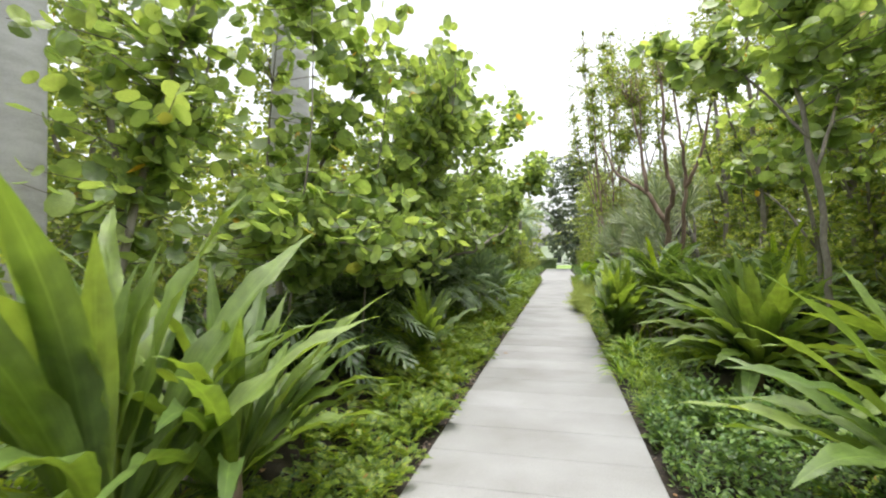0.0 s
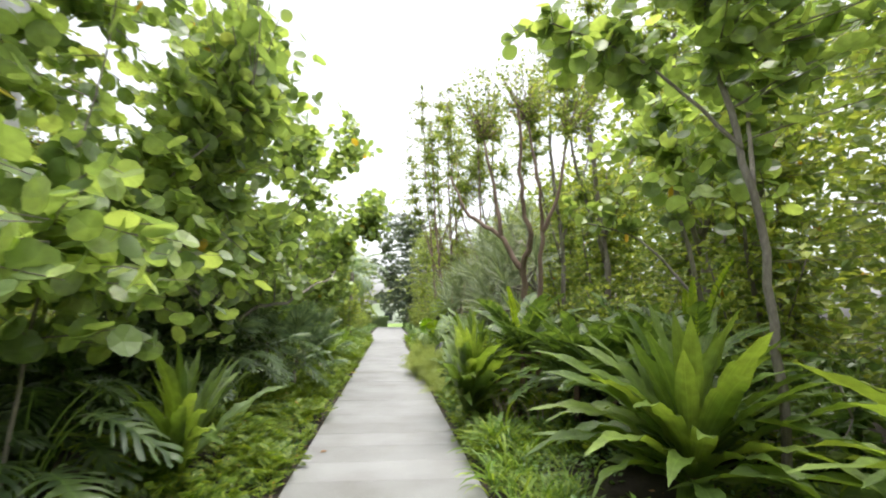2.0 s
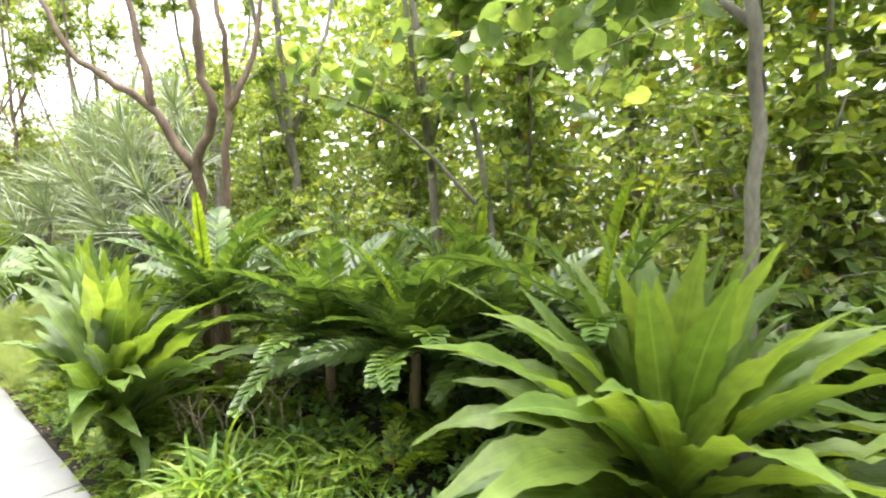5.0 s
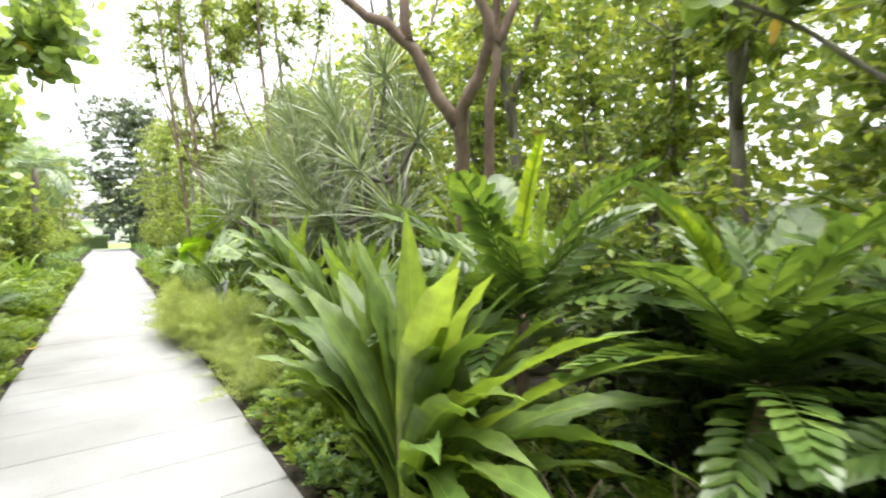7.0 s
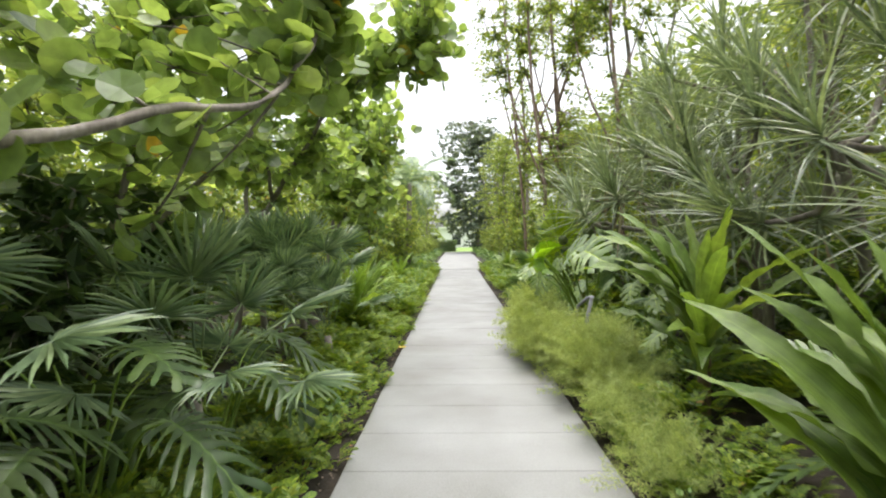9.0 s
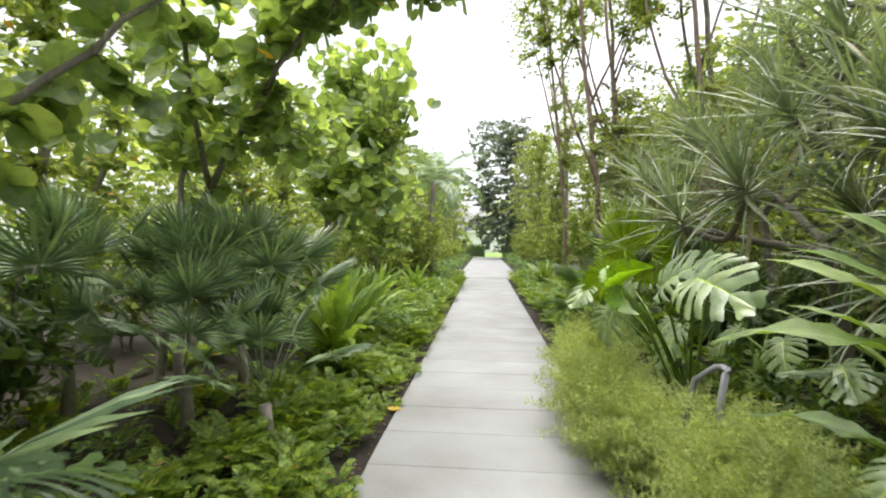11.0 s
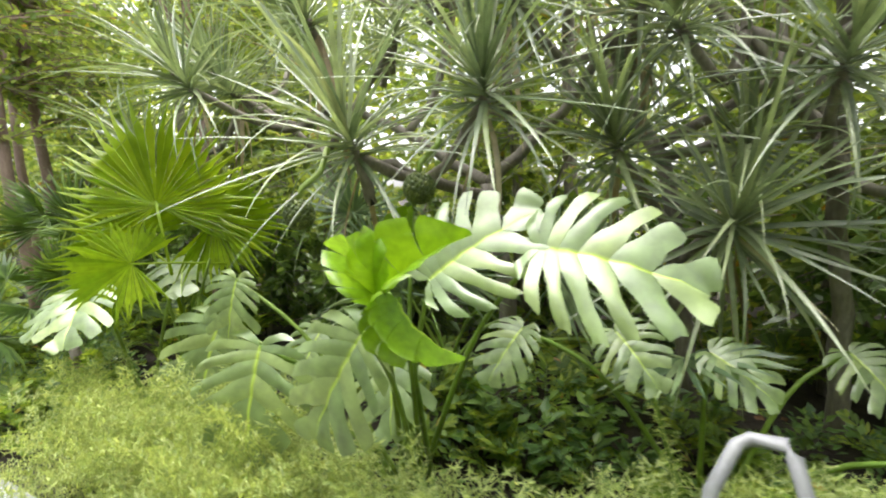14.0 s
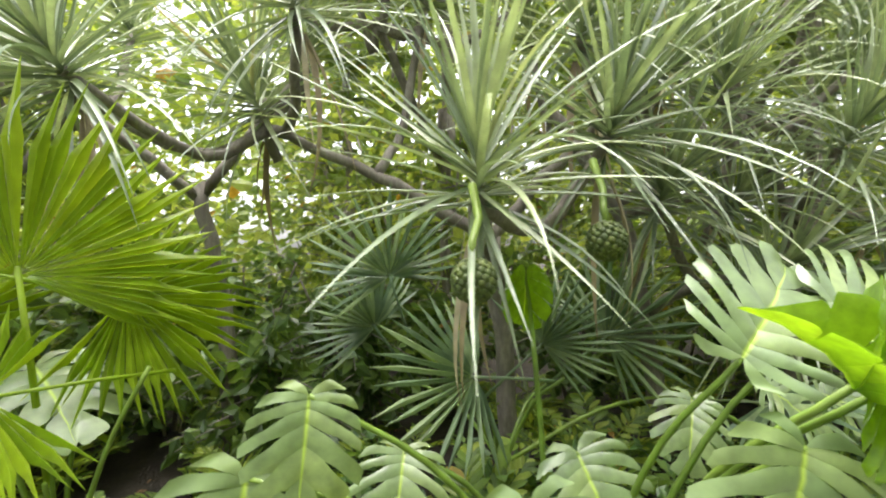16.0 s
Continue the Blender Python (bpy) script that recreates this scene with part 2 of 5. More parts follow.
def mesh_from(name, verts, faces, mat, uvs=None, smooth=True):
    me = bpy.data.meshes.new(name)
    me.from_pydata([tuple(v) for v in verts], [], [tuple(f) for f in faces])
    if uvs is not None:
        layer = me.uv_layers.new(name="UVMap")
        idx = np.empty(len(me.loops), dtype=np.int32)
        me.loops.foreach_get("vertex_index", idx)
        layer.data.foreach_set("uv", np.asarray(uvs, dtype=np.float32)[idx].ravel())
    if smooth:
        me.polygons.foreach_set("use_smooth", np.ones(len(me.polygons), dtype=bool))
    me.materials.append(mat)
    return me


def many(name, template, mats, mat, smooth=False):
    """One mesh of many copies of a template (verts, faces) at the 4x4 matrices."""
    v, f = np.asarray(template[0], dtype=np.float64), template[1]
    mats = np.asarray(mats, dtype=np.float64)
    nv = len(v)
    pts = np.einsum("nij,vj->nvi", mats[:, :3, :3], v) + mats[:, None, :3, 3]
    loops, starts, count = [], [], 0
    base = np.arange(len(mats))[:, None] * nv
    flat = np.concatenate([np.asarray(q) for q in f])
    sizes = np.array([len(q) for q in f])
    loops = (base + flat[None, :]).ravel()
    totals = np.tile(sizes, len(mats))
    starts = np.concatenate([[0], np.cumsum(totals)[:-1]])
    me = bpy.data.meshes.new(name)
    me.vertices.add(pts.shape[0] * nv)
    me.vertices.foreach_set("co", pts.astype(np.float32).ravel())
    me.loops.add(len(loops))
    me.loops.foreach_set("vertex_index", loops.astype(np.int32))
    me.polygons.add(len(totals))
    me.polygons.foreach_set("loop_start", starts.astype(np.int32))
    me.polygons.foreach_set("use_smooth", np.full(len(totals), smooth, dtype=bool))
    me.update(calc_edges=True)
    me.materials.append(mat)
    return me


def aim(p, d, up, s=1.0):
    """Matrix whose Y runs along d and whose Z leans to up."""
    y = Vector(d).normalized()
    x = y.cross(Vector(up))
    if x.length < 1e-4:
        x = y.cross(Vector((1, 0.3, 0)))
    x.normalize()
    z = x.cross(y)
    m = Matrix((x * s, y * s, z * s)).transposed().to_4x4()
    m.translation = Vector(p)
    return m


def tube(bm, pts, r0, r1, n=6):
    """A tapered tube along a polyline."""
    pts = [Vector(p) for p in pts]
    rings = []
    for i, p in enumerate(pts):
        d = (pts[min(i + 1, len(pts) - 1)] - pts[max(i - 1, 0)]).normalized()
        a = d.cross(Vector((0.31, 0.77, 0.55))).normalized()
        b = d.cross(a)
        r = r0 + (r1 - r0) * i / max(1, len(pts) - 1)
        rings.append([bm.verts.new(p + (a * math.cos(2 * math.pi * k / n) + b * math.sin(2 * math.pi * k / n)) * r) for k in range(n)])
    for q, w in zip(rings, rings[1:]):
        for k in range(n):
            f = bm.faces.new((q[k], q[(k + 1) % n], w[(k + 1) % n], w[k]))
            f.smooth = True
    if n > 3:
        bm.faces.new(rings[-1])
        bm.faces.new(rings[0][::-1])


def bend(points, steps=5, wobble=0.04, rng=random):
    """A smooth wandering line through given points (Catmull-Rom)."""
    p = [Vector(q) for q in points]
    p = [p[0] * 2 - p[1]] + p + [p[-1] * 2 - p[-2]]
    out = []
    for i in range(1, len(p) - 2):
        for k in range(steps):
            t = k / steps
            a, b, c, d = p[i - 1], p[i], p[i + 1], p[i + 2]
            q = 0.5 * ((2 * b) + (c - a) * t + (2 * a - 5 * b + 4 * c - d) * t * t + (3 * b - a - 3 * c + d) * t ** 3)
            if wobble and (i > 1 or k):
                q = q + Vector((rng.uniform(-1, 1), rng.uniform(-1, 1), rng.uniform(-1, 1))) * wobble
            out.append(q)
    out.append(p[-2])
    return out


def ground_z(x, y):
    """Height of the planting beds beside the path."""
    e = max(0.0, abs(x - 0.03) - 0.9)
    s = min(1.0, e / 1.8)
    if y > 33:
        s *= max(0.0, 1 - (y - 33) / 3)
    return -0.03 + 0.22 * s * s * (3 - 2 * s) + 0.03 * noise.noise((x * 0.9, y * 0.9, 3.1)) * min(1.0, e * 4)


# ---- leaf shapes (base at the origin, growing along Y, upper side to Z) ----
def strap_leaf(name, mat, length, width, arch, wave, fold=0.35, seed=0, lift=0.0, n=16, taper=0.55, seg=4):
    """Long strap leaf with a channel, an arched line and wavy margins."""
    rng = random.Random(seed)
    verts, uvs, faces = [], [], []
    y = z = 0.0
    a = lift
    ph, tw = rng.uniform(0, 6.28), rng.uniform(-0.35, 0.35)
    side = rng.uniform(-0.12, 0.12)
    for i in range(n + 1):
        t = i / n
        w = width * (0.50 + 0.50 * math.sin(min(1.0, t / taper) * math.pi / 2)) * (1 - max(0.0, (t - taper) / (1 - taper)) ** 1.6)
        w = max(w, 0.002)
        roll = tw * t
        for k in range(seg + 1):
            u = k / seg * 2 - 1
            off = u * w / 2
            up = fold * abs(u) * w / 2 * (1.15 - 0.6 * t)
            if abs(u) > 0.9:
                up += wave * w * (math.sin(ph + t * 21 + (1.9 if u > 0 else 0)) + 0.5 * math.sin(ph * 2 + t * 47 * (1.1 if u > 0 else 1)))
            cx, cz = off * math.cos(roll) - up * math.sin(roll), off * math.sin(roll) + up * math.cos(roll)
            verts.append((cx + side * t * t * length, y - math.sin(a) * cz, z + math.cos(a) * cz))
            uvs.append((0.5 + u * 0.5, t))
        a -= arch / n * (0.35 + 1.3 * t)
        y += math.cos(a) * length / n
        z += math.sin(a) * length / n
    s = seg + 1
    for i in range(n):
        for k in range(seg):
            faces.append((i * s + k, i * s + k + 1, (i + 1) * s + k + 1, (i + 1) * s + k))
    return mesh_from(name, verts, faces, mat, uvs)


def round_leaf_shape(n=10):
    v, f = [(0, 0.95, -0.06)], []
    for k in range(n):
        a = 2 * math.pi * k / n - math.pi / 2
        r = 1.0 - (0.13 if k == 0 else 0)
        v.append((r * math.cos(a) * 1.06, 0.98 + r * math.sin(a), 0.10 * (1 if k % 2 else 0.35) + 0.12 * abs(math.cos(a))))
    for k in range(n):
        f.append((0, 1 + k, 1 + (k + 1) % n))
    return v, f


def fan_leaf(name, mat, radius, blades, spread, petiole, seed=0, droop=0.25, web=0.42, fold=0.10):
    rng = random.Random(seed)
    bm = bmesh.new()
    for i in range(blades):
        a = radians(-spread + 2 * spread * i / (blades - 1)) + rng.uniform(-0.02, 0.02)
        da = radians(spread) / blades
        L = radius * (0.72 + 0.28 * math.cos(a * 0.6)) * rng.uniform(0.9, 1.05)
        dr = droop * rng.uniform(0.3, 1.5)
        tip_turn = rng.uniform(-0.06, 0.06)

        def at(r, ang, z):
            k = r / radius
            return (r * math.sin(ang), r * math.cos(ang), z - dr * radius * k ** 3 - 0.10 * radius * (abs(a) / 2.2) ** 2 * k)
        c0 = bm.verts.new(at(0.01, a, 0))
        l1, m1, r1 = (bm.verts.new(at(web * L, a + q * da, zz)) for q, zz in ((-1, -fold * radius * 0.35), (0, fold * radius * 0.35), (1, -fold * radius * 0.35)))
        l2, m2, r2 = (bm.verts.new(at(0.72 * L, a + q * da * 0.46 + tip_turn * 0.4, zz)) for q, zz in ((-1, 0), (0, fold * radius * 0.3), (1, 0)))
        tip = bm.verts.new(at(L, a + tip_turn, 0.0))
        for q in ((c0, m1, l1), (c0, r1, m1), (l1, m1, m2, l2), (m1, r1, r2, m2), (l2, m2, tip), (m2, r2, tip)):
            bm.faces.new(q)
    tube(bm, [(0, 0.02, -0.004), (0, -petiole * 0.5, -0.02), (0, -petiole, -0.10 * petiole)], 0.006, 0.009, 5)
    me = bpy.data.meshes.new(name)
    bm.to_mesh(me)
    bm.free()
    me.materials.append(mat)
    return me


def split_leaf(name, mat, length, lobes, gap, seed=0, cup=0.12, droop=0.25, wide=0.5, tipgap=0.0, slit=0.34):
    """Broad heart-shaped leaf cut into fingers from the margin towards the midrib."""
    rng = random.Random(seed)
    verts, uvs, faces = [], [], []

    def mid(v):
        return Vector((0, v * length * 0.97, 0))

    def margin(m, s):
        a = radians(168 * (1 - m) ** 0.9)
        r = length * (0.54 + 0.06 * math.cos(2 * a)) * (1 + 0.02 * math.sin(m * 40 + seed))
        return Vector((s * r * math.sin(a) * wide * 2, length * 0.44 + r * math.cos(a), 0))

    def lay(p, q):
        d = abs(p.x) / length
        return Vector((p.x, p.y, p.z + cup * length * math.sin(min(d, 0.6) * 3.0) * 0.5 - droop * length * (p.y / length) ** 2 * 0.8 - droop * 1.3 * length * d * d))
    for s in (-1, 1):
        for i in range(lobes):
            v0, v1 = i / lobes, (i + 1) / lobes
            vm = (v0 + v1) / 2
            stations, rows = 11, []
            g = gap * rng.uniform(0.7, 1.3)
            reach, ph = rng.uniform(0.92, 1.05), rng.uniform(0, 6.28)
            lift = rng.uniform(-0.02, 0.02) * length
            for k in range(stations + 1):
                q = k / stations
                pa, pb = mid(v0 ** 2.6 * 0.99).lerp(margin(v0, s) * reach, q), mid(v1 ** 2.6 * 0.99).lerp(margin(v1, s) * reach, q)
                curve = Vector((0, 0.11 * length * (q * q - q) * (1 - v0 * 0.6), 0))
                pa, pb = pa + curve, pb + curve
                c = (pa + pb) / 2
                cut = g * min(1.0, max(0.0, (q - slit) / 0.22))
                if q > 0.74:
                    cut = min(0.94, cut + (0.20 + tipgap) * ((q - 0.74) / 0.26) ** 3.0)
                pa, pb = pa.lerp(c, cut), pb.lerp(c, cut)
                pm = (pa + pb) / 2
                bow = Vector((0, 0, 0.10 * (pb - pa).length + lift * q))
                roll = Vector((0, 0, 0.028 * length * q * math.sin(ph + q * 4.5)))
                rows.append(len(verts))
                verts += [lay(pa, q) + roll, lay(pm, q) + bow + roll, lay(pb, q) + roll * 0.4]
                uvs += [(0.5 + s * 0.5 * q, v0), (0.5 + s * 0.5 * q, vm), (0.5 + s * 0.5 * q, v1)]
            for p0, p1 in zip(rows, rows[1:]):
                for k in range(2):
                    q = (p0 + k, p0 + k + 1, p1 + k + 1, p1 + k)
                    faces.append(q if s < 0 else q[::-1])
    return mesh_from(name, verts, faces, mat, uvs)


def pinnate(name, mat, length, pairs, leaflet, width, arch, seed=0, rise=0.25, stalk=0.12, point=0.5, stem=0.006, facets=True):
    """Fern or palm frond: an arched rachis with leaflets in pairs."""
    rng = random.Random(seed)
    bm = bmesh.new()
    line, a, y, z = [], 0.0, 0.0, 0.0
    n = pairs + max(2, int(pairs * stalk))
    for i in range(n + 1):
        line.append((Vector((0, y, z)), a))
        a -= arch / n * (0.4 + 1.2 * i / n)
        y += math.cos(a) * length / n
        z += math.sin(a) * length / n
    tube(bm, [p for p, _ in line[::2]] + [line[-1][0]], stem, stem * 0.35, 4)
    first = n - pairs
    for i in range(first, n + 1):
        t = (i - first) / pairs
        p, ang = line[i]
        L = leaflet * (0.55 + 0.45 * math.sin(math.pi * (0.22 + 0.66 * t))) * rng.uniform(0.9, 1.1)
        if t > 0.8:
            L *= 1 - 1.6 * (t - 0.8)
        fw, up = Vector((0, math.cos(ang), math.sin(ang))), Vector((0, -math.sin(ang), math.cos(ang)))
        for s in (-1, 1):
            lean = radians(20 + 45 * t * point * 2) + rng.uniform(-0.1, 0.1)
            d = (Vector((s, 0, 0)) * math.cos(lean) + fw * math.sin(lean) + up * (rise + rng.uniform(-0.1, 0.1))).normalized()
            sd = d.cross(up).normalized() * (width / 2)
            mid1, mid2 = p + d * L * 0.38, p + d * L * 0.75 - up * 0.06 * L
            v = [p, mid1 - sd, mid1 - up * width * 0.12, mid1 + sd, mid2 - sd * 0.8, mid2 - up * width * 0.1, mid2 + sd * 0.8, p + d * L - up * 0.16 * L]
            v = [bm.verts.new(q) for q in v]
            for q in ((0, 2, 1), (0, 3, 2), (1, 2, 5, 4), (2, 3, 6, 5), (4, 5, 7), (5, 6, 7)):
                bm.faces.new([v[k] for k in q])
    me = bpy.data.meshes.new(name)
    bm.to_mesh(me)
    bm.free()
    me.materials.append(mat)
    return me


def simple_shape(me):
    return [tuple(v.co) for v in me.vertices], [tuple(p.vertices) for p in me.polygons]


# ================= ground and path =================
PATH_L, PATH_R, PATH_END = -0.80, 0.87, 31.0


def build_ground():
    xs = np.concatenate([[-400, -120, -40, -18], np.arange(-9, -0.81, 0.45), [-0.815], [0.885], np.arange(1.1, 9.1, 0.45), [18, 40, 120, 400]])
    ys = np.concatenate([[-300, -60, -20], np.arange(-8, 36, 0.6), [40, 48, 60, 90, 180, 500]])
    verts = [(x, y, ground_z(x, y) if abs(x) < 20 and y < 40 else -0.03) for y in ys for x in xs]
    w = len(xs)
    faces = [(j * w + i, j * w + i + 1, (j + 1) * w + i + 1, (j + 1) * w + i) for j in range(len(ys) - 1) for i in range(w - 1)]
    ob = new("ground", mesh_from("ground", verts, faces, M_SOIL))
    tagged(ob, "dark brown garden soil and mulch of the planting beds", "ground", kind="structure")


build_ground()


def slab_mesh(w, l, h, c=0.006):
    v, f = [], []
    for z, k in ((-h, 0), (-c, 0), (0, c)):
        v += [(-w / 2 + k, -l / 2 + k, z), (w / 2 - k, -l / 2 + k, z), (w / 2 - k, l / 2 - k, z), (-w / 2 + k, l / 2 - k, z)]
    for r in (0, 4):
        f += [(r + i, r + (i + 1) % 4, r + 4 + (i + 1) % 4, r + 4 + i) for i in range(4)]
    f += [(8, 9, 10, 11), (3, 2, 1, 0)]
    return mesh_from("slab", v, f, M_CONCRETE, smooth=False)


def build_lawn_and_court():
    bm = bmesh.new()
    bmesh.ops.create_cube(bm, size=1, matrix=Matrix.Translation((0.1, 45.5, -0.035)) @ Matrix.Diagonal((2.6, 28.9, 0.07, 1)))
    court = part("pavement_court", bm, M_CONCRETE)
    tagged(court, "pale sunlit concrete court at the end of the path", "pavement", kind="structure")
    bm = bmesh.new()
    bmesh.ops.create_cube(bm, size=1, matrix=Matrix.Translation((0, 75, -0.02)) @ Matrix.Diagonal((60, 30, 0.06, 1)))
    tagged(part("lawn", bm, M_LAWN), "short sunlit lawn beyond the concrete court", "lawn", kind="structure")


build_lawn_and_court()


# ================= plants: builders =================
LILY_LEAVES = {}


def lily_leaves(kind, mat):
    if (kind, mat.name) not in LILY_LEAVES:
        spec = {
            "upright": (1.00, 0.150, 0.40, 0.09, 0.40), "mid": (1.14, 0.160, 0.75, 0.11, 0.36),
            "outer": (1.16, 0.155, 1.05, 0.13, 0.30), "flop": (0.95, 0.140, 1.9, 0.14, 0.22),
        }[kind]
        LILY_LEAVES[kind, mat.name] = [strap_leaf("lily_leaf", mat, spec[0] * f, spec[1], spec[2] * g, spec[3], spec[4], seed=hash_of(kind) + i, lift=0.08, n=22)
                             for i, (f, g) in enumerate(((1.0, 1.0), (0.92, 1.2), (1.08, 0.8), (0.85, 1.35)))]
    return LILY_LEAVES[kind, mat.name]


def hash_of(text):
    return sum(ord(c) * (i + 7) for i, c in enumerate(text))


def giant_lily(x, y, crown, size, count, seed, label, top=80, low=12, wide=1.0, mat=None, extra=()):
    """Rosette of long strap leaves on a short stout stem."""
    rng = random.Random(seed)
    g = ground_z(x, y)
    ob = thing("giant_lily", (x, y, g), label, "lily plant", "giant lilies beside the path")
    bm = bmesh.new()
    h = crown - g
    tube(bm, [(0, 0, -0.05), (0.01, 0, h * 0.5), (0, 0.01, h + 0.10)], 0.055 * size, 0.042 * size, 9)
    part("stem", bm, M_BROWN, ob)
    for i in range(count):
        q = i / (count - 1)
        elev = top - (top - low) * q ** 0.95 + rng.uniform(-7, 7)
        az = i * 137.5 + rng.uniform(-14, 14) + seed * 31
        side = math.copysign(1, x) * math.sin(radians(az))
        if abs(x) < 1.75 and side > 0.1:
            # leaves on the path's side turn along it
            keep = 0.42 if abs(x) < 1.3 else 0.6
            turned = math.asin(side * keep)
            az = math.degrees(turned if math.cos(radians(az)) > 0 else math.pi - turned) * math.copysign(1, x)
            elev = max(elev, 36 + rng.uniform(0, 18))
            q = min(q, 0.8)
        kind = "upright" if q < 0.3 else "mid" if q < 0.62 else "outer" if q < 0.95 else "flop"
        me = lily_leaves(kind, mat or M_LILY)[rng.randrange(4)]
        s = size * rng.uniform(0.86, 1.1) * (0.80 + 0.2 * math.sin(q * 3.0))
        r = 0.03 + 0.03 * q
        a = radians(az)
        local = Matrix.Translation((0, 0, h + 0.06 - max(0.16, h * 0.66) * i / (count - 1))) @ Matrix.Rotation(a, 4, "Z") @ Matrix.Translation((0, r, 0)) @ Matrix.Rotation(radians(elev), 4, "X") @ Matrix.Rotation(rng.uniform(-0.35, 0.35), 4, "Y") @ Matrix.Diagonal((s * wide, s, s, 1))
        put_part("leaf", me, ob, local)
    for az, elev, kind, s in extra:
        local = Matrix.Translation((0, 0, h)) @ Matrix.Rotation(radians(az), 4, "Z") @ Matrix.Translation((0, 0.04, 0)) @ Matrix.Rotation(radians(elev), 4, "X") @ Matrix.Scale(s, 4)
        put_part("leaf", lily_leaves(kind, mat or M_LILY)[1], ob, local)
    return ob


ROUND = round_leaf_shape()
ROUND_MESH = mesh_from("round_leaf", ROUND[0], ROUND[1], M_GRAPE)
OVAL = ([(0, 0, 0), (-0.30, 0.42, 0.06), (0, 0.45, -0.03), (0.30, 0.42, 0.06), (0, 1.0, -0.05)], [(0, 2, 1), (0, 3, 2), (1, 2, 4), (2, 3, 4)])
SLIM = ([(0, 0, 0), (-0.17, 0.4, 0.04), (0.17, 0.4, 0.04), (0, 1.0, -0.08)], [(0, 2, 1), (1, 2, 3)])


def tree(name, base, limbs, blobs, bark, leaf_shape, leaf_mat, leaf_size, seed, label, category, group="", near=0, per_twig=9, twig=0.45, leaf_name="leaf", face_up=0.55, r_base=0.05, spread=1.0):
    """Trunk and limbs through given points, twigs to points in leafy masses (centre, radii, twigs), leaves along the twigs.
    near: how many leaves closest to the path are parts of their own."""
    rng = random.Random(seed)
    bx, by = base
    g = ground_z(bx, by)
    ob = thing(name, (bx, by, g - 0.02), label, category, group)
    o = Vector((bx, by, g - 0.02))
    bm = bmesh.new()
    skeleton = []
    for pts, r0, r1 in limbs:
        line = bend([Vector(p) - o for p in pts], 5, r0 * 0.5, rng)
        tube(bm, line, r0, r1, 8 if r0 > 0.03 else 6)
        skeleton += line[1:]
    leaves = []
    if not skeleton:
        skeleton = [Vector((0, 0, 0.5))]
    for centre, radii, twigs in blobs:
        c = Vector(centre) - o
        for _ in range(twigs):
            u = Vector((rng.gauss(0, 1), rng.gauss(0, 1), rng.gauss(0, 1))).normalized()
            k = rng.random() ** 0.38
            lump = 0.82 + 0.35 * noise.noise((u.x * 2.1 + seed, u.y * 2.1, u.z * 2.1))
            tip = c + Vector((u.x * radii[0], u.y * radii[1], u.z * radii[2])) * k * lump
            root = min(skeleton, key=lambda q: (q - tip).length_squared)
            gap = tip - root
            d = gap.normalized()
            L = gap.length
            mid = (root + tip) / 2 + Vector((rng.uniform(-1, 1), rng.uniform(-1, 1), rng.uniform(-0.4, 1.0))) * 0.10 * L
            line = bend([root, mid, tip], 3, 0.0, rng)
            tube(bm, line, min(0.012, 0.004 + 0.004 * L), 0.0025, 3)
            t0 = max(0.0, 1 - twig / max(L, 0.01))
            for j in range(per_twig):
                t = t0 + (1 - t0) * (j + rng.random()) / per_twig
                p = root.lerp(mid, t * 2) if t < 0.5 else mid.lerp(tip, t * 2 - 1)
                out = Vector((rng.gauss(0, 1), rng.gauss(0, 1), rng.gauss(0, 0.6))).normalized() * spread
                dd = (d * 0.5 + out + Vector((0, 0, -0.15))).normalized()
                up = Vector((rng.gauss(0, 0.55), rng.gauss(0, 0.55), face_up + rng.random() * 0.5)) + out * 0.3
                leaves.append(aim(p, dd, up, leaf_size * rng.uniform(0.62, 1.25)))
    part("trunk", bm, bark, ob)
    if near:
        leaves.sort(key=lambda m: abs(m.translation.x + bx))
        for m in leaves[:near]:
            put_part(leaf_name, ROUND_MESH, ob, m)
        leaves = leaves[near:]
    crown = part("crown", many("crown", leaf_shape, leaves, leaf_mat), None, ob, kind="stuff")
    return ob


def sea_grape(base, limbs, blobs, seed, label, size=0.074, near=110):
    blobs = [(c, tuple(1.2 * q for q in r), int(n * 1.15)) for c, r, n in blobs]
    return tree("sea_grape_tree", base, limbs, blobs, M_BARK, ROUND, M_GRAPE, size, seed, label, "tree", "sea grape trees along the path", near, per_twig=10, twig=0.95, face_up=0.25)


FANS = {}


def fan_meshes(kind):
    if kind not in FANS:
        mat, r, b, sp, pet, dr, web = {
            "lime": (M_LIME_FAN, 0.46, 34, 125, 0.55, 0.10, 0.62),
            "palmetto": (M_PALMETTO, 0.46, 22, 108, 0.5, 0.12, 0.26),
            "green": (M_FERN, 0.46, 28, 115, 0.5, 0.25, 0.45),
        }[kind]
        FANS[kind] = [fan_leaf("fan_leaf", mat, r * f, b, sp * g, pet, i + hash_of(kind), dr * e, web) for i, (f, g, e) in enumerate(((1, 1, 1), (0.9, 0.9, 1.7), (1.1, 1.05, 0.6)))]
    return FANS[kind]


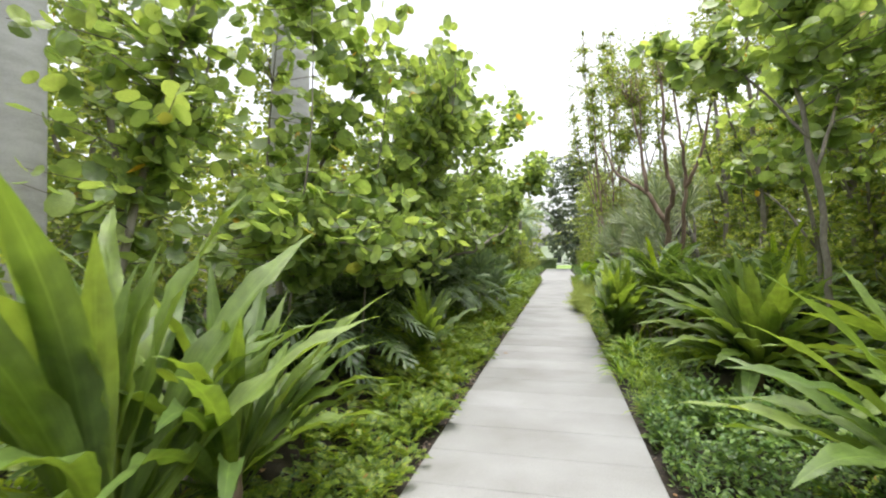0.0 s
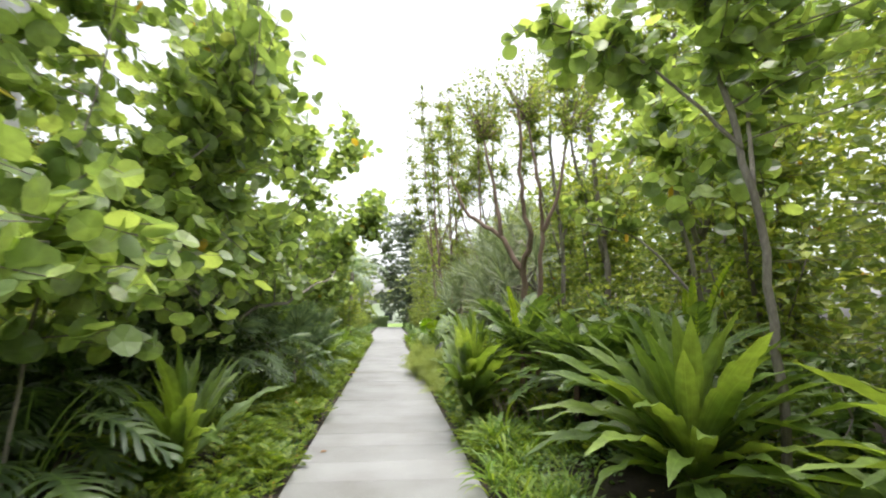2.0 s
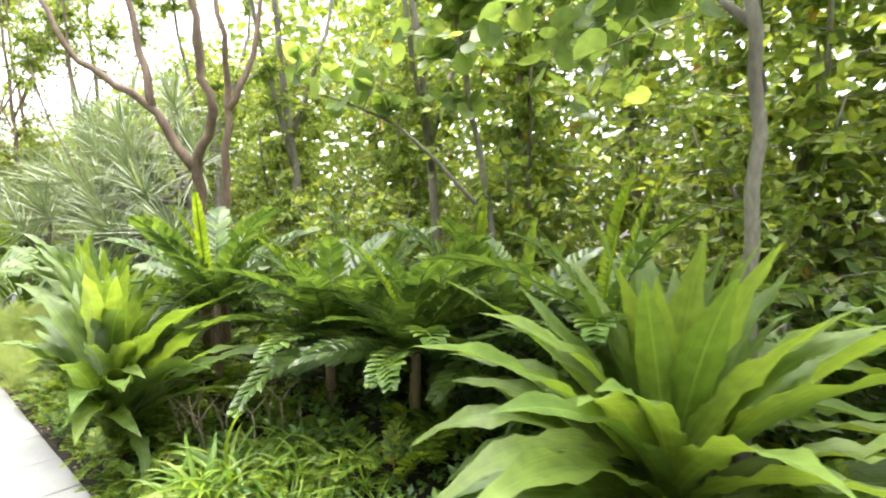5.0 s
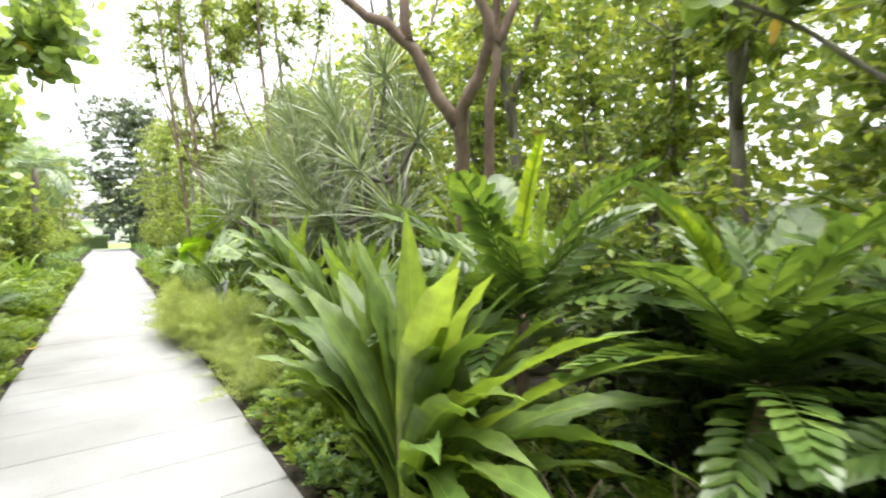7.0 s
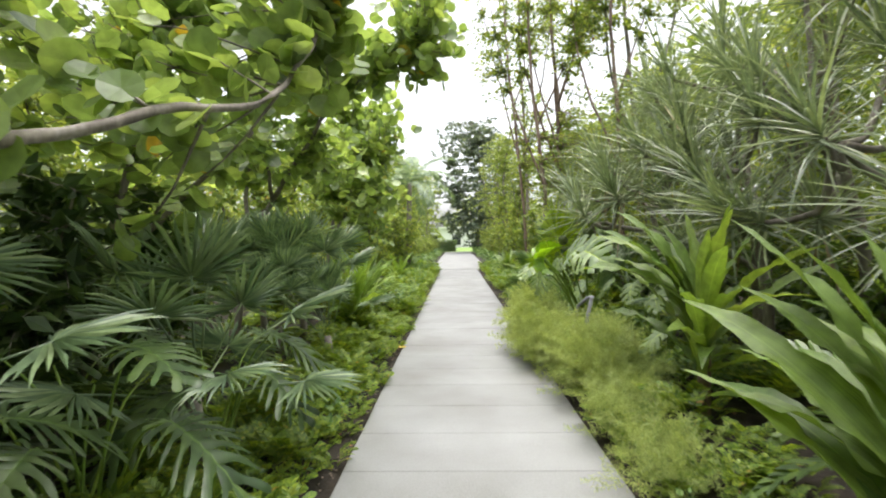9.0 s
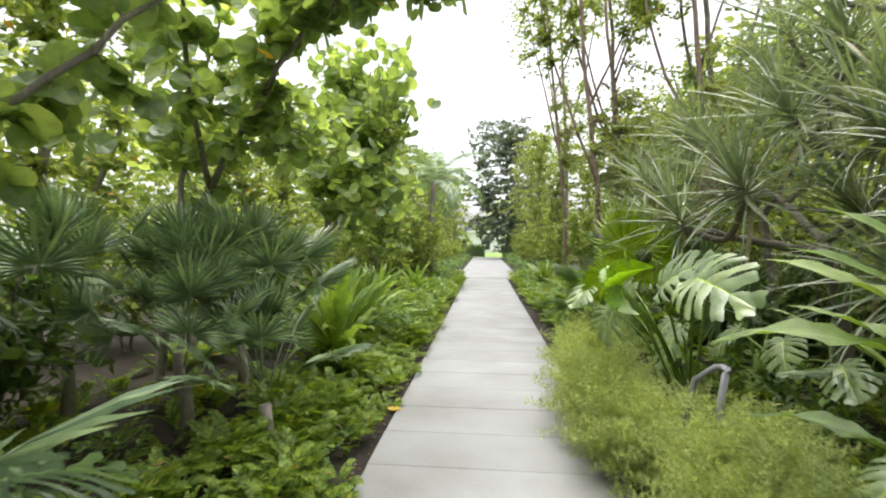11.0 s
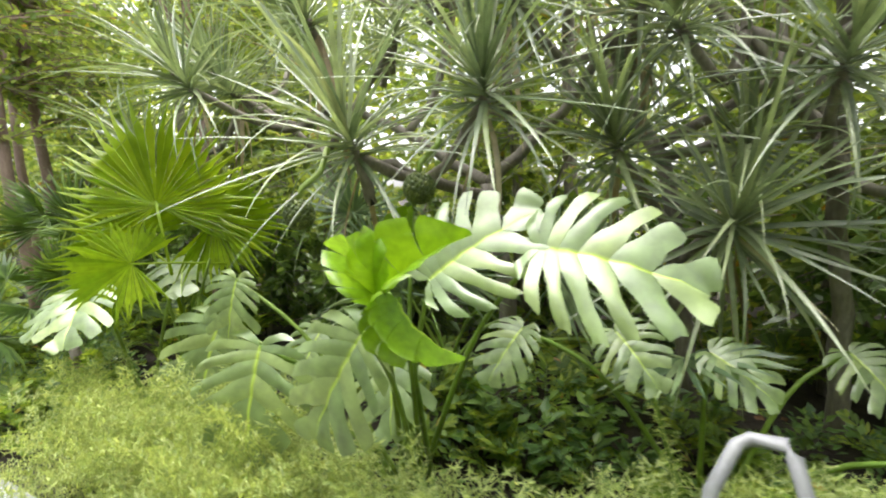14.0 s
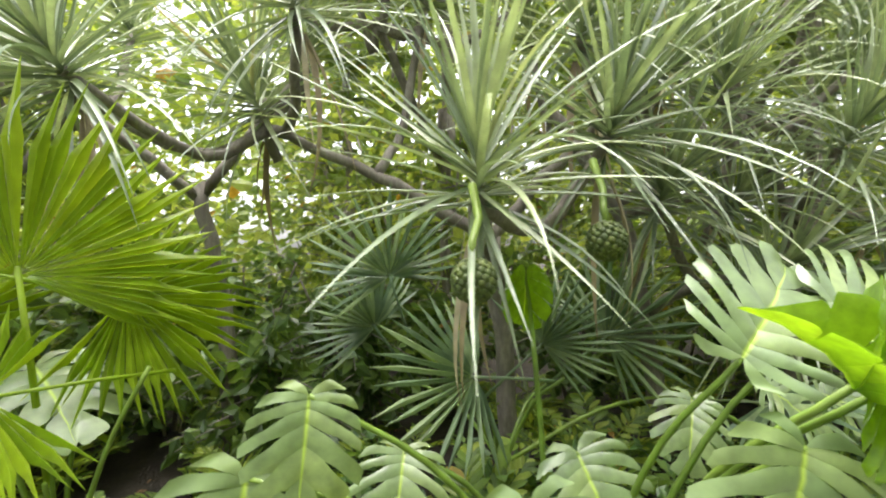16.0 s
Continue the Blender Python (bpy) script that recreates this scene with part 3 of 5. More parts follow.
def fan_palm(x, y, height, count, kind, seed, label, size=1.0, low=5, category="fan palm"):
    """Clump of fan leaves on bare stalks around a short stem."""
    rng = random.Random(seed)
    g = ground_z(x, y)
    ob = thing("fan_palm", (x, y, g), label, category, "fan palms in the beds")
    bm = bmesh.new()
    tube(bm, [(0, 0, -0.05), (0.02, 0.01, height * 0.2), (0, 0.02, height * 0.36)], 0.05, 0.035, 8)
    part("stem", bm, M_BARK, ob)
    for i in range(count):
        q = i / max(1, count - 1)
        elev = radians(84 - (84 - low) * q + rng.uniform(-8, 8))
        az = radians(i * 137.5 + seed * 47 + rng.uniform(-18, 18))
        d = Vector((math.cos(az) * math.cos(elev), math.sin(az) * math.cos(elev), math.sin(elev)))
        reach = height * rng.uniform(0.55, 0.75)
        hub = Vector((0, 0, height * 0.40)) + d * reach * 0.85
        up = Vector((math.cos(az), math.sin(az), 0.9)) * -0.6 + Vector((0, 0, 1.0))
        m = aim(hub, (d + Vector((0, 0, rng.uniform(-0.25, 0.1)))), up + Vector((rng.gauss(0, 0.25), rng.gauss(0, 0.25), 0)), size * rng.uniform(0.85, 1.1))
        put_part("fan_leaf", fan_meshes(kind)[rng.randrange(3)], ob, m)
    return ob


PINE_LEAVES = []
DRY_LEAVES = [strap_leaf("dry_leaf", M_DRY, 0.8, 0.040, a, 0.03, 0.5, seed=60 + i, n=8, taper=0.2, seg=2) for i, a in enumerate((0.3, 0.8))]


def screw_pine(base, limbs, heads, seed, label, leaves=34, size=1.0, dry=0):
    """Forking grey branches, each ending in a spiral of long sword leaves."""
    if not PINE_LEAVES:
        for i, (L, a) in enumerate(((0.95, 0.22), (0.85, 0.4), (0.95, 0.6), (0.8, 0.12), (0.85, 1.0))):
            PINE_LEAVES.append(strap_leaf("sword_leaf", M_PANDANUS, L, 0.029, a, 0.0, 0.75, seed=40 + i, n=9, taper=0.15, seg=2))
    rng = random.Random(seed)
    g = ground_z(*base)
    o = Vector((base[0], base[1], g - 0.02))
    ob = thing("screw_pine", o, label, "screw pine", "screw pines behind the split-leaf plants")
    bm = bmesh.new()
    for pts, r0, r1 in limbs:
        tube(bm, bend([Vector(p) - o for p in pts], 5, 0.015, rng), r0, r1, 8)
    lines = [Vector(p) - o for pts, _, _ in limbs for p in pts]
    for place, way in heads:
        h = Vector(place) - o
        root = min(lines, key=lambda q: (q - h).length_squared)
        d = Vector(way).normalized()
        if (root - h).length > 0.05:
            tube(bm, bend([root, (root + h) / 2 - d * 0.15 + Vector((0, 0, -0.08)), h], 4, 0.008, rng), 0.030, 0.022, 7)
        for i in range(leaves):
            q = i / (leaves - 1)
            tilt = radians(5 + 97 * q ** 0.9 + rng.uniform(-15, 15))
            az = radians(i * 137.5 + rng.uniform(-28, 28))
            side = d.orthogonal().normalized()
            side = Matrix.Rotation(az, 3, d) @ side
            dd = d * math.cos(tilt) + side * math.sin(tilt)
            m = aim(h + d * (0.10 - 0.16 * q), dd, d + Vector((0, 0, 0.25)), size * rng.uniform(0.75, 1.1) * (0.75 + 0.25 * math.sin(1 + q * 1.6)))
            put_part("sword_leaf", PINE_LEAVES[rng.randrange(5)] if q < 0.7 else PINE_LEAVES[rng.choice((1, 2, 4))], ob, m)
        for _ in range(dry):
            az = rng.uniform(0, 6.283)
            dd = Vector((math.cos(az) * 0.45, math.sin(az) * 0.45, -1))
            put_part("dry_leaf", DRY_LEAVES[rng.randrange(2)], ob, aim(h - d * 0.10, dd, (math.cos(az), math.sin(az), 0.4), size * rng.uniform(0.6, 1.0)), "dry tan hanging leaf")
    part("trunk", bm, M_BARK, ob)
    return ob


FERN_FRONDS = [pinnate("fern_frond", M_FERN, 0.86, 15, 0.150, 0.052, 0.75, seed=i, rise=0.2) for i in range(3)]
YOUNG_FRONDS = [pinnate("young_frond", M_FROND_NEW, 0.55, 22, 0.044, 0.020, 0.45, seed=9 + i, rise=0.7, stalk=0.2) for i in range(2)]


def leather_fern(x, y, crown, count, seed, label, size=1.0, young=0, low=-5):
    rng = random.Random(seed)
    g = ground_z(x, y)
    ob = thing("leather_fern", (x, y, g), label, "fern", "leather ferns in the beds")
    bm = bmesh.new()
    tube(bm, [(0, 0, -0.04), (0, 0.01, (crown - g) * 0.5), (0.01, 0, crown - g)], 0.045, 0.03, 7)
    part("rootstock", bm, M_BROWN, ob)
    for i in range(count):
        q = i / max(1, count - 1)
        az, el = radians(i * 137.5 + seed * 53 + rng.uniform(-15, 15)), radians(68 - (68 - low) * q + rng.uniform(-10, 10))
        m = Matrix.Translation((0, 0, crown - g - 0.05 * q)) @ Matrix.Rotation(az, 4, "Z") @ Matrix.Rotation(el, 4, "X") @ Matrix.Rotation(rng.uniform(-0.5, 0.5), 4, "Y") @ Matrix.Scale(size * rng.uniform(0.8, 1.15), 4)
        put_part("frond", FERN_FRONDS[rng.randrange(3)], ob, m)
    for i in range(young):
        az = radians(rng.uniform(0, 360))
        m = Matrix.Translation((0.05 * math.cos(az), 0.05 * math.sin(az), crown - g)) @ Matrix.Rotation(az, 4, "Z") @ Matrix.Rotation(radians(rng.uniform(62, 84)), 4, "X") @ Matrix.Scale(size * 1.5 * rng.uniform(0.9, 1.15), 4)
        put_part("young_frond", YOUNG_FRONDS[i % 2], ob, m, "bright yellow-green young frond")
    return ob


def split_leaf_plant(name, x, y, leaves, meshes, seed, label, stalk_r=0.013, young=None):
    """Leaves (base point, direction, up, scale) each on its own curved stalk from the ground."""
    rng = random.Random(seed)
    g = ground_z(x, y)
    o = Vector((x, y, g))
    ob = thing(name, o, label, "split-leaf plant", "split-leaf plants beside the path")
    for i, (p, d, up, s) in enumerate(leaves):
        p = Vector(p) - o
        bm = bmesh.new()
        foot = Vector((rng.uniform(-0.08, 0.08), rng.uniform(-0.08, 0.08), -0.04))
        tube(bm, bend([foot, foot.lerp(p, 0.55) + Vector((0, 0, 0.16)), p], 5, 0.0, rng), stalk_r, stalk_r * 0.6, 6)
        stalk = part("stalk", bm, M_STEM, ob)
        new_leaf = young is not None and i in young
        me = meshes[2] if new_leaf else meshes[i % 2]
        put_part("leaf", me, stalk, aim(p, d, up, s), "fresh bright green young leaf" if new_leaf else "")
    return ob


PLUME = {}


def plume_mesh(seed, L=0.42):
    """One arching plume of an asparagus fern, dense with needles."""
    rng = random.Random(seed)
    bm = bmesh.new()
    line = [Vector((0, L * t, -0.28 * L * t * t)) for t in (0, 0.2, 0.4, 0.6, 0.8, 1.0)]
    tube(bm, line, 0.0025, 0.001, 3)
    for i in range(30):
        t = 0.10 + 0.9 * i / 30
        p = Vector((0, L * t, -0.28 * L * t * t))
        a = i * 2.4
        arm = (Vector((math.cos(a), 0.75, math.sin(a)))).normalized() * 0.085 * (1.15 - 0.75 * t)
        for j in range(7):
            q = p + arm * (j + 1) / 7
            d = (arm.normalized() * 0.8 + Vector((rng.gauss(0, 0.7), rng.gauss(0, 0.7), rng.gauss(0, 0.7)))).normalized() * 0.030
            s = d.cross(Vector((rng.random(), rng.random(), 1))).normalized() * 0.0030
            bm.faces.new([bm.verts.new(q - s), bm.verts.new(q + s), bm.verts.new(q + d)])
    me = bpy.data.meshes.new("plume")
    bm.to_mesh(me)
    bm.free()
    me.materials.append(M_ASPARAGUS)
    return me


def asparagus_fern(x, y, height, count, seed, label, size=1.0, lean=(0, 0)):
    if not PLUME:
        for i in range(3):
            PLUME[i] = plume_mesh(70 + i)
    rng = random.Random(seed)
    g = ground_z(x, y)
    ob = thing("asparagus_fern", (x, y, g), label, "asparagus fern", "asparagus ferns at the path's edge")
    bm = bmesh.new()
    tube(bm, [(0, 0, -0.05), (0, 0, 0.12)], 0.05, 0.03, 6)
    part("crown_base", bm, M_STEM, ob)
    for i in range(count):
        el = radians(rng.uniform(8, 88))
        az = radians(rng.uniform(0, 360))
        d = Vector((math.cos(az) * math.cos(el) + lean[0], math.sin(az) * math.cos(el) + lean[1], math.sin(el)))
        start = Vector((rng.gauss(0, 0.11), rng.gauss(0, 0.11), height * rng.uniform(0.05, 0.55)))
        put_part("plume", PLUME[rng.randrange(3)], ob, aim(start, d, (rng.gauss(0, 0.2), rng.gauss(0, 0.2), 1), size * rng.uniform(0.75, 1.2)))
    return ob


# ================= right side: plants beside the path =================
giant_lily(2.05, 2.75, 0.42, 1.08, 44, 3, "giant lily with broad arching green strap leaves at the path's start")
giant_lily(3.0, 4.2, 0.62, 1.2, 52, 5, "large dark green giant lily with drooping strap leaves", 58, -8)
giant_lily(2.08, 5.42, 0.56, 1.04, 70, 9, "large glossy green giant lily with upright and arching leaves", low=18, wide=1.0, extra=((28, 26, "outer", 1.0), (46, 16, "outer", 0.95), (14, 36, "mid", 1.0), (62, 30, "outer", 0.95), (20, 12, "outer", 0.9)))
giant_lily(1.08, 8.66, 0.50, 1.02, 70, 11, "light green giant lily rosette leaning over the path's edge", top=84, low=24, wide=0.88)
giant_lily(1.40, 9.85, 0.62, 0.98, 62, 12, "light green giant lily rosette behind its neighbour at the path", top=84, low=26, wide=0.88)
giant_lily(1.72, 12.15, 0.85, 0.95, 30, 14, "giant lily with long leaves reaching to the path", top=78, low=20, wide=0.9, extra=((56, 66, "mid", 1.0), (50, 50, "mid", 1.0), (70, 56, "mid", 0.95), (60, 38, "outer", 1.0)))
giant_lily(1.9, 20.6, 0.30, 0.85, 26, 17, "spiky green lily clump near the path's end")
giant_lily(1.7, 25.5, 0.30, 0.85, 24, 18, "distant green lily clump near the path's end")
# left side
giant_lily(-1.60, 1.66, 0.40, 1.48, 40, 21, "tall giant lily with broad upright green leaves", top=89, low=44, wide=0.72)
giant_lily(-1.60, 2.45, 0.28, 1.3, 40, 22, "giant lily with slender arching light green leaves", top=84, low=32, wide=0.60, extra=((-40, 44, "outer", 1.1), (-62, 36, "outer", 1.0), (-20, 34, "mid", 1.0)))
giant_lily(-1.55, 6.35, 0.32, 0.92, 40, 24, "giant lily with slender upright leaves under the trees", low=26, wide=0.72)
giant_lily(-1.62, 15.8, 0.34, 0.98, 40, 29, "bright green strappy lily clump beside the ground ferns", low=34, wide=0.8, mat=M_STRAP)
giant_lily(-1.78, 17.2, 0.34, 0.95, 40, 30, "bright green strappy lily clump beside the ground ferns", low=34, wide=0.8, mat=M_STRAP)
giant_lily(-1.9, 18.8, 0.30, 0.75, 26, 26, "bright green strappy lily clump", low=35, wide=0.8, mat=M_STRAP)
giant_lily(-2.2, 20.4, 0.32, 0.80, 26, 27, "bright green strappy lily clump", low=35, wide=0.8, mat=M_STRAP)
giant_lily(-1.7, 22.4, 0.30, 0.75, 24, 28, "bright green strappy lily clump", low=35, wide=0.8, mat=M_STRAP)

leather_fern(2.3, 7.0, 0.78, 32, 2, "broad dark green leather fern beside the giant lily", 1.0, 2, 12)
leather_fern(2.2, 7.75, 0.80, 32, 3, "broad leather fern with dark glossy leaflets", 1.0, 2, 12)
leather_fern(1.84, 8.75, 0.98, 26, 4, "leather fern with bright yellow-green young fronds", 1.05, 5, 15)
leather_fern(2.15, 9.5, 1.0, 14, 5, "leather fern with a yellow young frond", 0.9, 2)
leather_fern(2.75, 6.55, 0.80, 18, 6, "broad dark green leather fern under the trees", 1.0, 1)
leather_fern(2.45, 5.8, 1.0, 12, 7, "leather fern with upright yellow-green fronds behind the lily", 1.0, 2)
leather_fern(3.2, 8.4, 0.9, 18, 8, "tall leather fern in the shade", 1.1, 1)
leather_fern(3.3, 7.2, 0.8, 18, 9, "tall leather fern in the shade", 1.1, 1)
leather_fern(2.9, 3.4, 0.5, 14, 10, "leather fern behind the giant lilies", 0.9, 0)
leather_fern(1.9, 10.5, 0.6, 14, 11, "leather fern beside the screw pines", 0.9, 1)

# split-leaf plants
SPLIT = [split_leaf("split_leaf", M_MONSTERA, 0.52, 7, 0.30, 1, cup=0.18, droop=0.30, wide=0.54, slit=0.36), split_leaf("split_leaf", M_MONSTERA, 0.50, 7, 0.34, 2, cup=0.20, droop=0.36, wide=0.55, slit=0.30),
         split_leaf("young_split_leaf", M_MONSTERA_NEW, 0.48, 5, 0.10, 3, cup=1.6, droop=0.7, wide=0.42, slit=0.62)]
DARK_SPLIT = [split_leaf("dark_split_leaf", M_PHILO, 0.52, 10, 0.55, 5, droop=0.3, wide=0.46, tipgap=0.1, slit=0.18), split_leaf("dark_split_leaf", M_PHILO, 0.46, 9, 0.55, 6, droop=0.4, wide=0.46, tipgap=0.1, slit=0.18)]
split_leaf_plant("split_leaf_plant", 1.62, 14.6, [
    ((1.36, 15.56, 0.86), (-0.32, 0.10, -0.90), (-0.58, -0.42, 0.70), 0.98),
    ((1.03, 14.87, 0.92), (-0.38, -0.05, -0.88), (-0.58, -0.34, 0.74), 0.84),
    ((0.95, 14.34, 1.05), (-0.35, 0.40, -0.80), (-0.58, -0.26, 0.76), 0.70),
    ((1.32, 13.95, 1.26), (0.10, -0.95, -0.10), (-0.72, -0.1, 0.68), 0.98),
    ((0.92, 14.27, 1.17), (-0.05, 0.35, 0.60), (-0.75, -0.45, 0.30), 0.42),
    ((0.94, 14.24, 1.17), (0.12, -0.50, 0.60), (-0.82, -0.1, 0.50), 0.50),
    ((0.93, 14.20, 1.16), (-0.05, -0.40, -0.85), (-0.75, 0.6, 0.0), 0.42),
    ((1.22, 14.28, 1.16), (0.25, -0.55, 0.50), (-0.80, -0.1, 0.55), 0.85),
    ((1.34, 15.38, 1.08), (-0.30, 0.05, -0.85), (-0.90, -0.25, 0.35), 0.60),
    ((1.62, 15.15, 0.80), (-0.55, 0.10, -0.60), (-0.65, -0.1, 0.75), 0.62),
    ((1.50, 14.62, 0.82), (-0.55, -0.20, -0.60), (-0.65, 0.0, 0.75), 0.70),
    ((1.78, 14.70, 1.36), (-0.05, 0.05, -0.95), (-0.95, 0.1, 0.2), 0.45),
], SPLIT, 31, "large split-leaf plant with pale glossy notched leaves", young=(4, 5, 6, 11))
split_leaf_plant("split_leaf_plant", 2.0, 13.5, [
    ((1.70, 14.15, 0.90), (-0.55, 0.30, -0.50), (-0.5, -0.1, 0.85), 0.50),
    ((1.80, 13.82, 0.90), (-0.40, -0.60, -0.45), (-0.55, 0.0, 0.85), 0.52),
    ((1.92, 13.50, 0.82), (-0.35, -0.80, -0.35), (-0.5, 0.0, 0.85), 0.50),
    ((2.2, 13.05, 0.80), (-0.6, -0.5, -0.4), (-0.4, 0.0, 0.9), 0.55),
    ((1.70, 12.75, 0.60), (-0.7, -0.1, -0.4), (-0.4, 0.0, 0.9), 0.55),
], SPLIT, 32, "split-leaf plant with dark notched leaves in shade")
split_leaf_plant("split_leaf_plant", 1.55, 16.6, [
    ((1.15, 16.3, 1.0), (-0.6, -0.5, -0.4), (-0.3, -0.2, 0.9), 0.7),
    ((1.35, 16.9, 0.9), (-0.8, 0.1, -0.4), (-0.3, 0.0, 0.9), 0.7),
    ((1.75, 16.4, 1.1), (-0.5, -0.6, -0.2), (-0.3, -0.2, 0.9), 0.8),
], SPLIT, 33, "small split-leaf plant below the lime fan palm")
for i, (x, y) in enumerate(((-1.75, 10.7), (-2.1, 10.0), (-1.6, 11.5), (-2.0, 9.1), (-2.3, 4.5), (-2.0, 5.3), (-2.6, 8.2), (-2.6, 11.6), (-2.4, 6.2))):
    rr = random.Random(200 + i)
    fan = []
    for k in range(9):
        a = radians(k * 40 + rr.uniform(-15, 15))
        h = rr.uniform(0.55, 1.0)
        r = rr.uniform(0.25, 0.5)
        fan.append(((x + r * math.cos(a), y + r * math.sin(a), h), (math.cos(a), math.sin(a), rr.uniform(-0.6, 0.0)), (0.3 * math.cos(a) + 0.2, 0.3 * math.sin(a), 0.9), rr.uniform(0.75, 1.05)))
    split_leaf_plant("philodendron", x, y, fan, DARK_SPLIT, 210 + i, "dark green philodendron with deeply cut leaves in the shade", 0.009)


# fan palms
def single_fans(x, y, kind, fans, seed, label):
    g = ground_z(x, y)
    o = Vector((x, y, g))
    ob = thing("fan_palm", o, label, "fan palm", "fan palms in the beds")
    bm = bmesh.new()
    tube(bm, [(0, 0, -0.05), (0.02, 0, 0.25), (0, 0, 0.45)], 0.05, 0.035, 7)
    for p, d, up, s in fans:
        back = Vector(p) - o - Vector(d).normalized() * 0.45 * s
        tube(bm, bend([(0, 0, 0.35), back.lerp(Vector((0, 0, 0.35)), 0.5) + Vector((0, 0, 0.08)), back], 4, 0), 0.010, 0.008, 5)
    part("stem", bm, M_STEM, ob)
    for i, (p, d, up, s) in enumerate(fans):
        put_part("fan_leaf", fan_meshes(kind)[i % 3], ob, aim(Vector(p) - o, d, up, s))
    return ob


single_fans(1.62, 16.25, "lime", [
    ((1.50, 16.24, 1.42), (-0.1, 0.0, 1), (-0.85, -0.5, 0.1), 1.42),
    ((1.74, 16.08, 1.33), (0.35, -0.75, -0.25), (-0.8, -0.2, 0.5), 1.15),
    ((1.32, 16.2, 1.12), (-0.4, 0.4, 0.0), (-0.5, -0.5, 0.7), 0.85),
    ((1.55, 16.6, 1.25), (-0.2, 0.6, 0.5), (-0.7, -0.6, 0.3), 1.15),
    ((1.35, 16.5, 0.95), (-0.5, 0.4, -0.1), (-0.5, -0.4, 0.7), 0.8),
], 41, "lime green fan palm with a broad backlit fan")
single_fans(2.15, 14.75, "palmetto", [
    ((1.93, 14.88, 0.95), (-0.35, 0.9, 0.15), (-0.8, -0.3, 0.55), 0.95),
    ((2.0, 14.6, 1.05), (-0.2, -0.6, 0.6), (-0.9, -0.1, 0.4), 0.85),
    ((2.35, 14.2, 1.0), (-0.3, -0.5, 0.5), (-0.8, 0, 0.5), 0.9),
    ((2.05, 13.6, 0.75), (-0.6, -0.3, 0.1), (-0.4, 0, 0.9), 0.9),
    ((2.3, 15.3, 1.1), (-0.4, 0.4, 0.7), (-0.9, -0.2, 0.3), 0.9),
    ((1.95, 15.2, 1.35), (-0.3, 0.2, 0.8), (-0.95, 0, 0.2), 0.7),
], 42, "blue-green palmetto with narrow stiff fan leaves")
for i, (x, y, h, n, s) in enumerate(((-2.35, 14.15, 1.25, 17, 0.78), (-1.95, 14.35, 1.45, 18, 0.80), (-1.5, 13.8, 0.95, 14, 0.66), (-2.0, 13.7, 1.05, 14, 0.7), (-2.75, 13.6, 1.35, 16, 0.78))):
    fan_palm(x, y, h, n, "palmetto", 50 + i, "grey-green saw palmetto with stiff fan leaves", s, 34)
for i, (x, y, h, n, s) in enumerate(((-1.62, 11.3, 1.3, 12, 0.85), (-2.3, 9.8, 1.5, 10, 0.9))):
    fan_palm(x, y, h, n, "palmetto", 60 + i, "dark green fan palm beneath the sea grapes", s)
for i, (x, y, h, n, s) in enumerate(((1.95, 18.2, 1.3, 10, 0.9), (1.6, 17.6, 1.0, 9, 0.8))):
    fan_palm(x, y, h, n, "green", 70 + i, "green fan palm beside the path", s)

# screw pines
screw_pine((2.75, 14.6), [
    ([(2.75, 14.6, 0.1), (2.7, 14.65, 0.9), (2.6, 14.7, 1.5)], 0.06, 0.045),
    ([(2.6, 14.7, 1.40), (2.1, 14.8, 1.52), (1.66, 14.88, 1.60)], 0.038, 0.026),
    ([(2.6, 14.7, 1.5), (2.65, 15.3, 1.85), (2.62, 15.85, 2.1)], 0.036, 0.026),
    ([(2.6, 14.7, 1.5), (2.75, 14.3, 1.9), (2.5, 13.95, 2.2)], 0.036, 0.026),
], [
    ((1.60, 14.88, 1.64), (-0.45, 0.02, 0.85)), ((2.42, 13.82, 2.28), (-0.4, -0.4, 0.8)), ((2.60, 15.88, 2.2), (-0.4, 0.3, 0.8)),
    ((2.40, 16.70, 2.25), (-0.5, 0.4, 0.8)), ((2.05, 15.55, 2.45), (-0.6, 0.2, 0.8)), ((2.15, 14.35, 2.35), (-0.5, -0.1, 0.9)), ((2.9, 15.0, 2.9), (-0.2, 0, 1)), ((1.84, 14.36, 1.84), (-0.5, -0.1, 0.85)), ((1.80, 16.30, 2.12), (-0.5, 0.2, 0.8)),
], 81, "wide screw pine with long grey-green sword leaves", 70, 0.92, 3)
